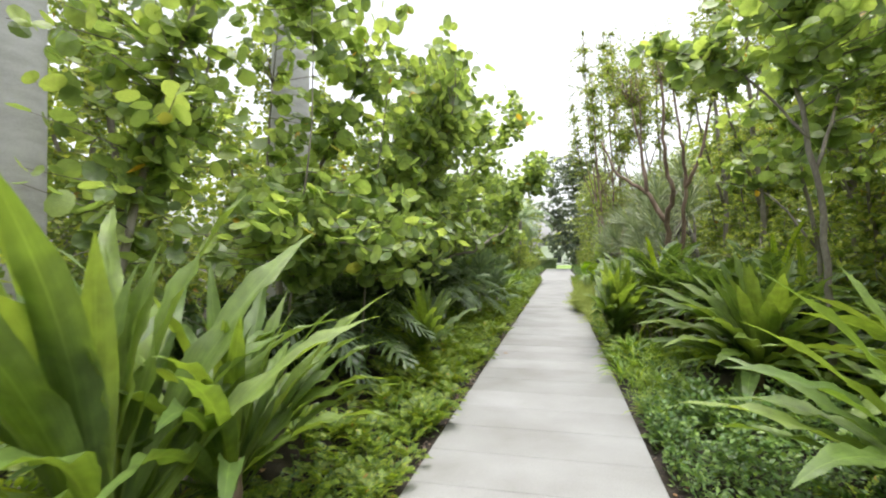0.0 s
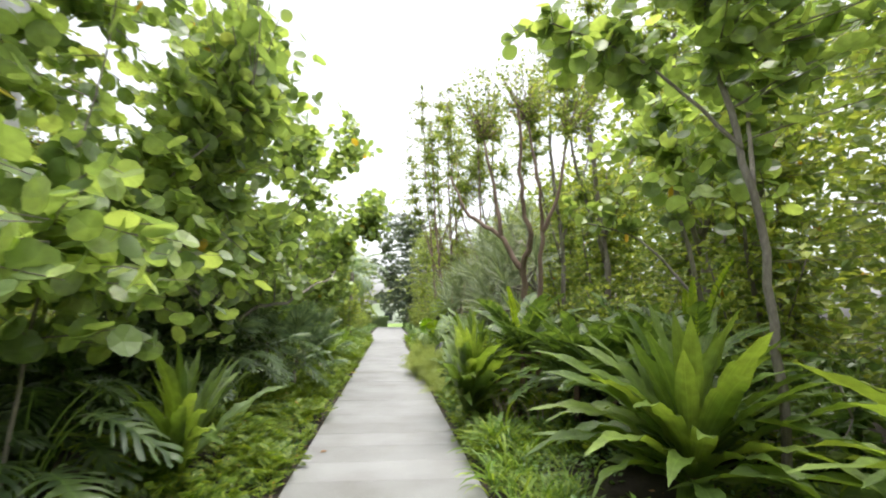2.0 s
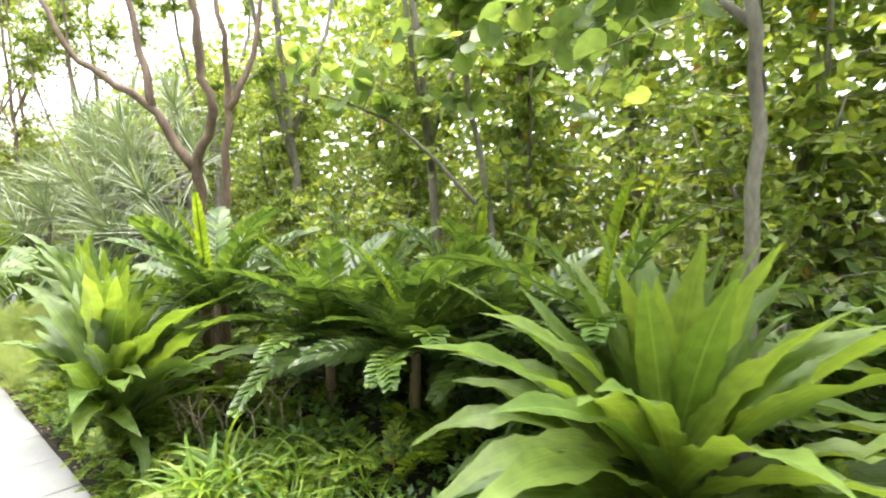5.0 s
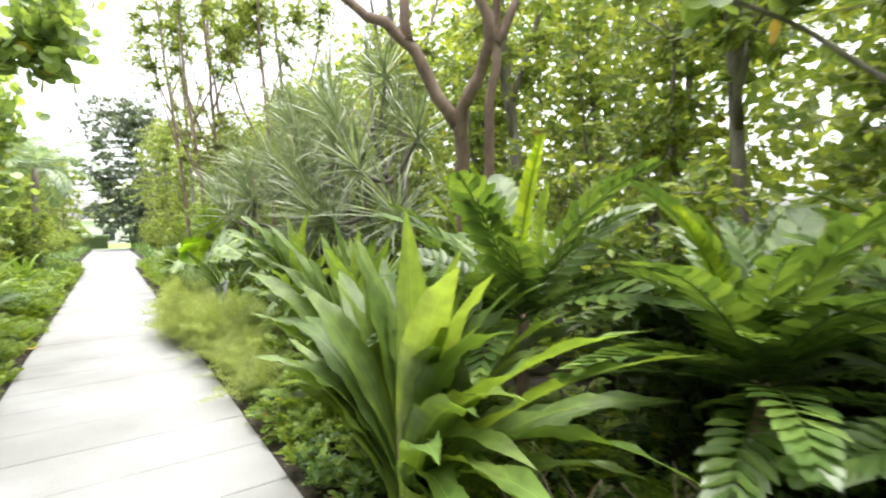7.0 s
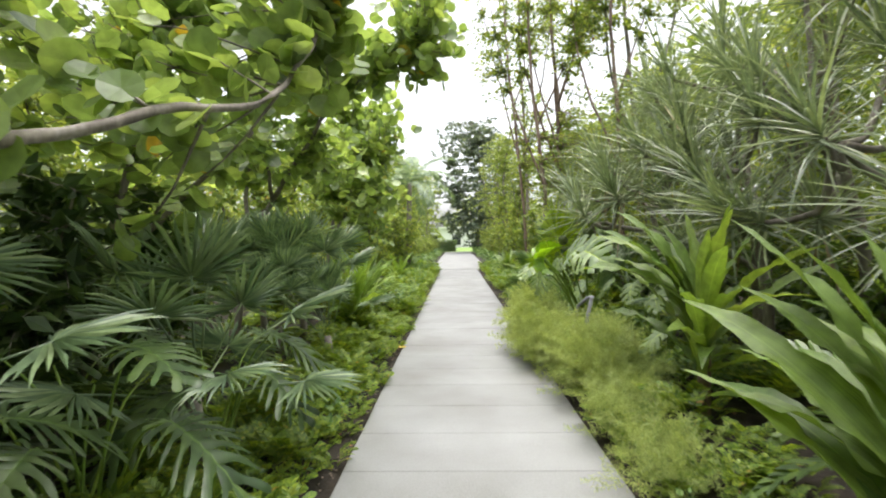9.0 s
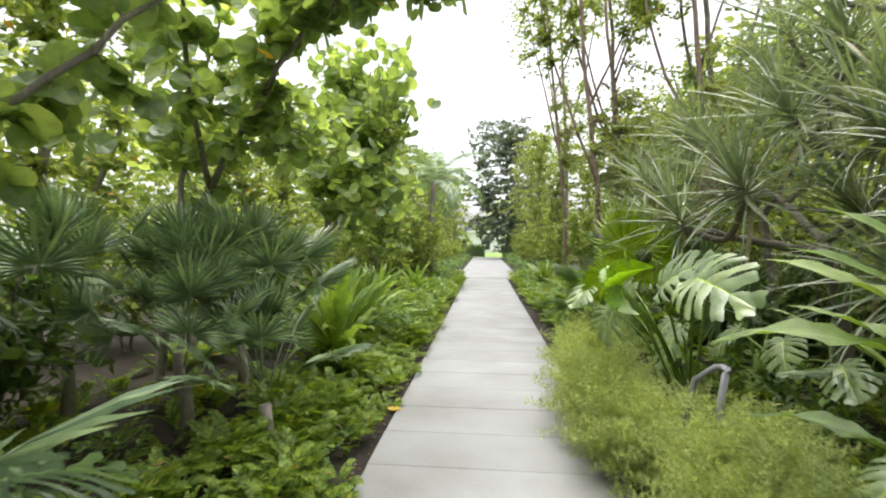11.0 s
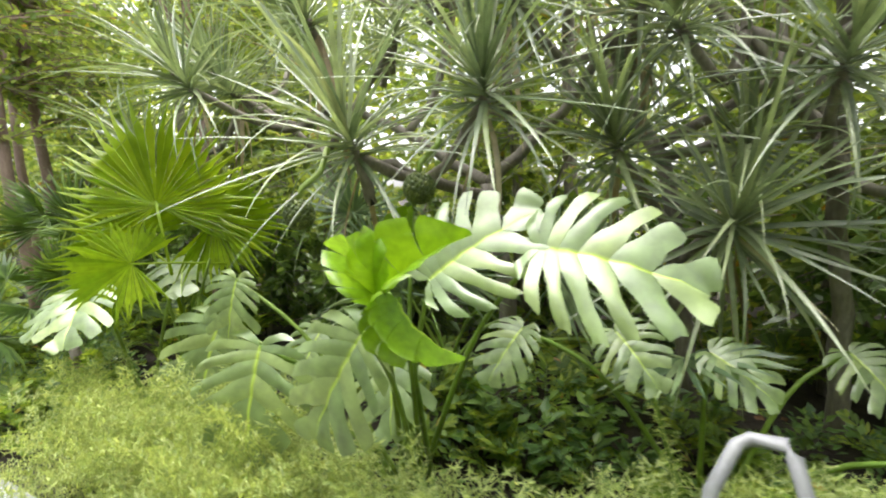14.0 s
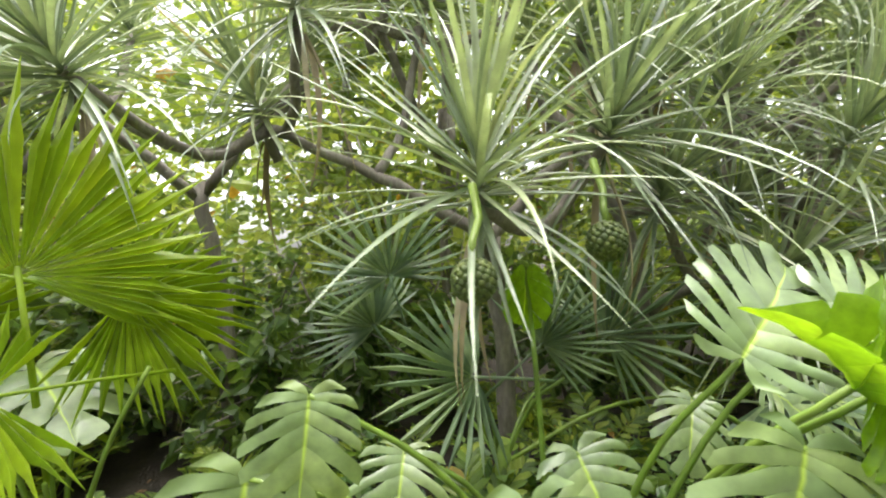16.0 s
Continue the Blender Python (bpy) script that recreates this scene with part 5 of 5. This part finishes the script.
WL = "dense woodland tree with small yellow-green leaves"
for i, (x, y, h, w) in enumerate((
        (4.6, 3.2, 4.8, 1.3), (5.2, 5.6, 5.2, 1.5), (4.5, 7.6, 4.6, 1.2), (5.6, 10.2, 5.2, 1.5), (5.0, 12.8, 5.0, 1.4), (5.2, 15.8, 5.5, 1.5), (4.4, 18.6, 4.6, 1.3), (4.4, 22.5, 5.0, 1.5), (3.9, 26.5, 5.5, 1.6), (3.2, 30.0, 5.5, 1.4), (7.5, 7.5, 7.0, 1.9), (7.8, 13.0, 7.5, 2.0), (7.0, 3.0, 6.5, 1.8), (4.6, 4.7, 4.4, 1.2), (2.7, 33.0, 7.0, 1.5), (2.6, 38.5, 8.0, 1.7), (3.2, 45.0, 9.0, 2.0), (-3.4, 26.5, 5.2, 1.4), (-3.0, 31.0, 5.6, 1.4), (-3.0, 34.0, 6.0, 1.6), (-3.2, 42.0, 7.0, 1.8),
        (-5.6, 5.6, 7.2, 1.7), (-5.8, 9.6, 7.0, 1.6), (-4.6, 38.5, 7.0, 1.8), (-2.6, 50.0, 7.5, 2.0), (-4.5, 56.0, 9.0, 2.4), (5.0, 52.0, 9.0, 2.4), (-4.6, 11.8, 5.0, 1.4), (-4.9, 15.5, 5.2, 1.4), (-4.4, 19.2, 5.0, 1.4), (-4.4, 23.4, 5.0, 1.5), (-4.0, 28.0, 4.2, 1.4), (-7.5, 6.8, 6.5, 1.8), (-7.0, 13.0, 6.5, 1.8), (-5.0, 1.0, 5.5, 1.5), (4.5, -1.0, 5.0, 1.5))):
    woods_tree(x, y, h, w, 300 + i, M_WOODS, WL)
woods_tree(2.0, 56.0, 13.0, 4.5, 350, M_FAR_DARK_HAZY, "big dark tree beyond the court", 0.33, 850)
woods_tree(-5.0, 62.0, 9.0, 4.0, 351, M_WOODS, "broad tree beyond the lawn", 0.35, 300)
woods_tree(9.0, 40.0, 9.0, 3.5, 352, M_WOODS, "broad tree beside the court", 0.3, 300)
woods_tree(-8.5, 38.0, 7.0, 3.0, 353, M_WOODS, "broad tree beside the court", 0.3, 300)

# shaded bushes that fill the beds behind the front plants
def bush(x, y, h, w, seed, label, mat=None, leaf=0.10, n=170, shape=None):
    rng = random.Random(seed)
    stems = []
    for k in range(4):
        a = k * 1.57 + rng.uniform(-0.5, 0.5)
        stems.append(([(x, y, 0), (x + 0.2 * w * math.cos(a), y + 0.2 * w * math.sin(a), h * 0.4), (x + 0.55 * w * math.cos(a), y + 0.55 * w * math.sin(a), h * 0.85)], 0.02, 0.007))
    tree("bush", (x, y), stems, [((x, y, h * 0.55), (w, w, h * 0.48), n)], M_BARK, shape or OVAL, mat or M_WOODS, leaf, seed, label, "bush", "leafy bushes behind the front plants", per_twig=13, twig=0.6, face_up=0.15)


rb = random.Random(5)
for i in range(15):
    bush(3.9 + rb.uniform(-0.3, 0.5), 1.5 + i * 1.95 + rb.uniform(-0.3, 0.3), rb.uniform(1.9, 2.8), rb.uniform(0.9, 1.2), 400 + i, "leafy bush in the shade behind the ferns")
for i in range(14):
    bush(-3.9 + rb.uniform(-0.5, 0.3), 1.0 + i * 2.1 + rb.uniform(-0.3, 0.3), rb.uniform(1.7, 2.6), rb.uniform(0.9, 1.2), 420 + i, "leafy bush in the shade behind the sea grapes")
for i in range(9):
    bush(2.5 + rb.uniform(-0.2, 0.4), 24.0 + i * 3.8, rb.uniform(1.6, 3.2), rb.uniform(0.8, 1.0), 440 + i, "bright green bush near the path's end", n=130, leaf=0.13)
    bush(-2.4 + rb.uniform(-0.4, 0.1), 25.5 + i * 3.8, rb.uniform(1.2, 2.2), rb.uniform(0.8, 1.0), 460 + i, "bright green bush near the path's end", n=130, leaf=0.13)

bush(-2.0, 25.8, 2.7, 0.95, 478, "bright green bush before the palm", n=200, leaf=0.12)
for i, (x, y, h) in enumerate(((3.3, 15.4, 1.5), (3.0, 17.2, 1.6), (3.5, 14.0, 1.6), (3.3, 12.6, 1.5), (2.9, 10.6, 1.5), (3.4, 9.2, 1.6), (2.9, 18.8, 1.5), (-3.0, 16.6, 1.6), (-3.1, 13.4, 1.5), (-3.2, 9.6, 1.4), (-3.3, 6.8, 1.4), (3.4, 5.3, 1.2), (3.6, 6.3, 1.3), (3.9, 4.6, 1.3), (3.1, 3.4, 1.0), (3.0, 15.9, 1.2), (3.6, 16.9, 1.5), (4.3, 16.6, 1.6), (4.3, 15.0, 1.6))):
    bush(x, y, h, 0.85, 480 + i, "low leafy bush in deep shade", mat=M_FERN, n=120, leaf=0.11)

# backing shrubs: under-canopy shade is put into their dark leaf colour
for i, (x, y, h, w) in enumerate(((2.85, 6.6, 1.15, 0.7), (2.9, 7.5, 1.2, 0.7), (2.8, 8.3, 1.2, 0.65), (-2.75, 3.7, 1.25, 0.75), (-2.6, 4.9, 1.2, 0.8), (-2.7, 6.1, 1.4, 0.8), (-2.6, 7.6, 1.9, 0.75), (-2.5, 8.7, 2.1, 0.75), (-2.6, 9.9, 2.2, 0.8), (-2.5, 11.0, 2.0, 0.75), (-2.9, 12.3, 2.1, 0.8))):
    bush(x, y, h, w, 520 + i, "dense shrub under the trees, leaves coloured dark for deep shade", mat=M_PHILO, n=230, leaf=0.12)

# leafy wall of far woods on both sides and behind
rng = random.Random(77)
mats = []
for _ in range(76000):
    side = rng.random()
    z = rng.random() ** 1.1 * 7.5
    if side < 0.50:
        p = (rng.uniform(6.2, 11.0), rng.uniform(-8, 36), z)
    elif side < 0.86:
        p = (rng.uniform(-13.0, -8.5), rng.uniform(-8, 36), z * 0.8)
    else:
        p = (rng.uniform(-10, 10), rng.uniform(-10, -6), z)
    mats.append(np.array(aim(p, (rng.gauss(0, 1), rng.gauss(0, 1), rng.gauss(0, 0.5)), (rng.gauss(0, 1), rng.gauss(0, 1), rng.gauss(0.3, 0.6)), rng.uniform(0.20, 0.36))))
ob = new("far_woods", many("far_woods", OVAL, mats, M_WOODS))
tagged(ob, "far leafy woods closing the garden on all sides", "woods", kind="stuff")
mats = []
for _ in range(9000):
    x = rng.uniform(-60, 60)
    mats.append(np.array(aim((x, rng.uniform(92, 100), rng.random() ** 0.8 * (6 + 2.5 * math.sin(x * 0.21) + 1.5 * math.sin(x * 0.6))), (rng.gauss(0, 1), rng.gauss(0, 1), rng.gauss(0, 0.5)), (0, 0, 1), rng.uniform(0.9, 1.6))))
ob = new("far_treeline", many("far_treeline", OVAL, mats, M_WOODS))
tagged(ob, "distant tree line beyond the lawn", "woods", kind="stuff")


# ================= low planting (uncountable) =================
GROUND_FROND = simple_shape(pinnate("ground_frond", M_GROUND_FERN, 1.0, 9, 0.28, 0.085, 0.9, seed=3, rise=0.2, stem=0.012))


def low_cover(name, shape, mat, areas, seed, label, category, up=(0.55, 1.1)):
    """areas: (x0, x1, y0, y1, plants per square metre, leaves per plant, size, height)."""
    rng = random.Random(seed)
    mats = []
    for x0, x1, y0, y1, dens, per, size, h in areas:
        for _ in range(int((x1 - x0) * (y1 - y0) * dens)):
            x, y = rng.uniform(x0, x1), rng.uniform(y0, y1)
            z0 = ground_z(x, y) + rng.random() * h * 0.5
            lump = 0.7 + 0.6 * noise.noise((x * 1.7, y * 1.7, seed))
            for k in range(per):
                a, e = rng.uniform(0, 6.283), rng.uniform(*up)
                d = (math.cos(a) * math.cos(e), math.sin(a) * math.cos(e), math.sin(e))
                p = (x + 0.03 * math.cos(a), y + 0.03 * math.sin(a), max(0.0, z0 * 1.0 + h * 0.5 * rng.random() * lump) - 0.02)
                mats.append(np.array(aim(p, d, (rng.gauss(0, 0.25), rng.gauss(0, 0.25), 1), size * lump * rng.uniform(0.7, 1.3))))
    ob = new(name, many(name, shape, mats, mat))
    return tagged(ob, label, category, kind="stuff")


low_cover("ground_ferns", GROUND_FROND, M_GROUND_FERN, [
    (-1.6, -0.84, -2, 9, 62, 7, 0.20, 0.20), (-1.8, -0.84, 9, 17, 70, 7, 0.21, 0.26), (-1.8, -0.86, 17, 31, 40, 7, 0.28, 0.34),
    (-3.4, -1.6, -1, 30, 8, 7, 0.36, 0.15), (0.92, 1.7, 6.8, 12.4, 60, 7, 0.20, 0.24), (1.02, 1.8, 16.5, 31, 30, 7, 0.30, 0.34), (1.7, 4.0, 1, 31, 8, 7, 0.38, 0.20)],
    5, "low green ferns covering the beds along the path", "ground cover")
low_cover("small_leaf_shrubs", OVAL, M_SHRUB, [
    (0.94, 2.6, -1.0, 5.2, 150, 17, 0.070, 0.42), (1.3, 2.6, 6.2, 8.6, 70, 15, 0.075, 0.34), (0.93, 1.35, 6.6, 11.0, 90, 13, 0.062, 0.26), (1.4, 2.6, 12.2, 15.8, 60, 15, 0.08, 0.40), (-2.4, -0.97, 9, 14, 40, 13, 0.07, 0.26),
    (1.05, 1.9, 17, 31, 50, 14, 0.08, 0.55), (-2.0, -1.0, 17, 31, 50, 14, 0.08, 0.55), (-1.6, -0.88, -1, 9, 66, 11, 0.055, 0.18), (1.5, 2.6, 31, 58, 8, 14, 0.16, 0.7), (-2.4, -1.3, 31, 58, 8, 14, 0.16, 0.7)],
    6, "small-leaved green ground shrubs with glossy leaves", "ground cover", (-0.2, 1.0))
low_cover("spider_grass", simple_shape(strap_leaf("grass_blade", M_GRASS, 1.0, 0.055, 1.3, 0.0, 0.3, n=5, seed=2, seg=2)), M_GRASS, [
    (0.90, 1.7, 4.9, 6.6, 70, 13, 0.34, 0.14), (1.05, 1.85, 6.6, 7.7, 60, 13, 0.42, 0.2), (-1.3, -1.0, 3.2, 4.6, 30, 10, 0.34, 0.08)],
    7, "light green spider grass arching at the path's edge", "ground cover", (0.5, 1.3))
# fallen leaves along the edges
low_cover("leaf_litter", OVAL, M_DEAD, [(-1.0, -0.84, -2, 31, 30, 1, 0.05, 0.02), (0.90, 1.1, -2, 31, 20, 1, 0.05, 0.02), (-4, -1, -2, 30, 9, 1, 0.10, 0.03), (1.1, 4, -2, 30, 9, 1, 0.10, 0.03)],
          8, "brown fallen leaves on the soil", "leaf litter", (-0.15, 0.15))


PEBBLE = simple_shape(mesh_from("pebble", [(0.5, 0, 0.1), (0.2, 0.45, 0.05), (-0.4, 0.3, 0.1), (-0.45, -0.25, 0.05), (0.15, -0.45, 0.1), (0.05, 0.0, 0.38), (0, 0, -0.2)], [(0, 1, 5), (1, 2, 5), (2, 3, 5), (3, 4, 5), (4, 0, 5), (1, 0, 6), (2, 1, 6), (3, 2, 6), (4, 3, 6), (0, 4, 6)], M_PEBBLE))
low_cover("edge_gravel", PEBBLE, M_PEBBLE, [(-0.90, -0.825, -2, 30, 260, 1, 0.034, 0.012), (0.895, 0.95, -2, 30, 160, 1, 0.030, 0.012)],
          9, "small brown and grey stones along the concrete's edge", "gravel", (-0.1, 0.1))


# ================= small things =================
def fallen_leaf(x, y, s, turn, mat, label):
    me = mesh_from("fallen_leaf", ROUND[0], ROUND[1], mat)
    ob = new("fallen_leaf", me)
    ob.matrix_world = Matrix.Translation((x, y, 0.006)) @ Matrix.Rotation(turn, 4, "Z") @ Matrix.Diagonal((s, s * 1.2, s * 0.5, 1))
    tagged(ob, label, "leaf")


fallen_leaf(-0.76, 14.85, 0.055, 1.0, M_YELLOW_LEAF, "yellow fallen leaf on the concrete edge")
fallen_leaf(-0.58, 7.75, 0.03, 2.0, M_DEAD, "small brown fallen leaf on the concrete")
fallen_leaf(0.35, 3.1, 0.015, 0.0, M_WALL, "tiny pale petal on the concrete")


def twigs(x, y, seed, label):
    rng = random.Random(seed)
    g = ground_z(x, y)
    ob = thing("dead_twigs", (x, y, g), label, "twigs", "dry twigs under the ferns")
    for k in range(4):
        bm = bmesh.new()
        a = rng.uniform(0, 6.28)
        b0 = Vector((rng.uniform(-0.12, 0.12), rng.uniform(-0.12, 0.12), -0.03))
        m1 = b0 + Vector((0.05 * math.cos(a), 0.05 * math.sin(a), rng.uniform(0.25, 0.4)))
        tube(bm, bend([b0, b0.lerp(m1, 0.5) + Vector((0.02, 0.01, 0)), m1], 3, 0.006, rng), 0.009, 0.007, 5)
        for s in (-1, 1):
            e = m1 + Vector((s * 0.12 * math.cos(a + 1.2), s * 0.12 * math.sin(a + 1.2), rng.uniform(0.08, 0.2)))
            tube(bm, bend([m1, m1.lerp(e, 0.5), e], 3, 0.006, rng), 0.006, 0.003, 5)
        part("twig", bm, M_TWIG, ob)


twigs(1.50, 8.05, 1, "bare dry forked twigs standing under the ferns")
twigs(1.72, 7.78, 2, "bare dry forked twigs standing under the ferns")
twigs(1.38, 8.25, 3, "bare dry forked twigs beside the giant lily")

# bent grey pipe in the asparagus fern
bm = bmesh.new()
g = ground_z(1.17, 13.3)
tube(bm, [(1.05, 13.55, g - 0.03), (1.10, 13.50, 0.45), (1.14, 13.48, 0.72), (1.225, 13.43, 0.805), (1.25, 13.40, 0.815), (1.24, 13.33, 0.82), (1.225, 13.315, 0.80), (1.17, 13.26, 0.62), (1.15, 13.24, g - 0.03)], 0.018, 0.018, 10)
ob = part("bent_pipe", bm, M_PIPE)
tagged(ob, "bent grey plastic pipe standing in the asparagus fern", "pipe")


# ================= beyond the court =================
def hedge(x0, x1, y, h, label):
    ob = thing("clipped_hedge", ((x0 + x1) / 2, y, 0.0), label, "hedge", "clipped hedges beyond the court")
    bm = bmesh.new()
    bmesh.ops.create_cube(bm, size=1, matrix=Matrix.Translation((0, 0, h / 2 - 0.03)) @ Matrix.Diagonal((x1 - x0 - 0.2, 0.8, h - 0.1, 1)))
    part("core", bm, M_FAR_DARK_HAZY, ob)
    r = random.Random(int(x0 * 10))
    ms = []
    for _ in range(2600):
        p = (r.uniform(-0.5, 0.5) * (x1 - x0), -0.45 + r.uniform(-0.06, 0.06), r.uniform(0, h)) if r.random() < 0.6 else (r.uniform(-0.5, 0.5) * (x1 - x0), r.uniform(-0.45, 0.45), h + r.uniform(-0.08, 0.06))
        ms.append(np.array(aim(p, (r.gauss(0, 1), r.gauss(0, 1), r.gauss(0, 1)), (0, -0.5, 1), r.uniform(0.12, 0.2))))
    part("foliage", many("foliage", OVAL, ms, M_FERN), None, ob, kind="stuff")


hedge(-9.0, 0.0, 62.0, 1.2, "clipped green hedge beside the gap beyond the court")
hedge(1.6, 10.0, 62.0, 1.2, "clipped green hedge beside the gap beyond the court")

ob = thing("white_house", (0, 84, -0.03), "low white building beyond the lawn with dark openings", "building")
bm = bmesh.new()
bmesh.ops.create_cube(bm, size=1, matrix=Matrix.Translation((0, 2.5, 1.5)) @ Matrix.Diagonal((26, 5, 3.0, 1)))
part("wall", bm, M_WALL, ob)
bm = bmesh.new()
bmesh.ops.create_cube(bm, size=1, matrix=Matrix.Translation((0, 2.5, 3.1)) @ Matrix.Diagonal((27, 6, 0.25, 1)))
part("roof", bm, M_WALL, ob)
for k in range(7):
    bm = bmesh.new()
    bmesh.ops.create_cube(bm, size=1, matrix=Matrix.Translation((-10.5 + k * 3.5, -0.02, 1.2)) @ Matrix.Diagonal((1.3, 0.1, 1.5, 1)))
    part("window", bm, M_DARK, ob, "dark glazed window")

# ================= concrete slabs of the path =================
bm = bmesh.new()
bmesh.ops.create_cube(bm, size=1, matrix=Matrix.Translation(((PATH_L + PATH_R) / 2, 13.0, -0.09)) @ Matrix.Diagonal((PATH_R - PATH_L - 0.02, 36.0, 0.10, 1)))
bed = part("path", bm, M_SOIL)
tagged(bed, "straight pale grey concrete path in slabs", "path", kind="structure")
SLAB = slab_mesh(PATH_R - PATH_L, 0.582, 0.09)
rng = random.Random(9)
y = -4.7
while y < PATH_END - 0.3:
    put_part("slab", SLAB, bed, Matrix.Translation(((PATH_L + PATH_R) / 2 + rng.uniform(-0.003, 0.003), y, rng.uniform(-0.0015, 0.0015))))
    y += 0.588
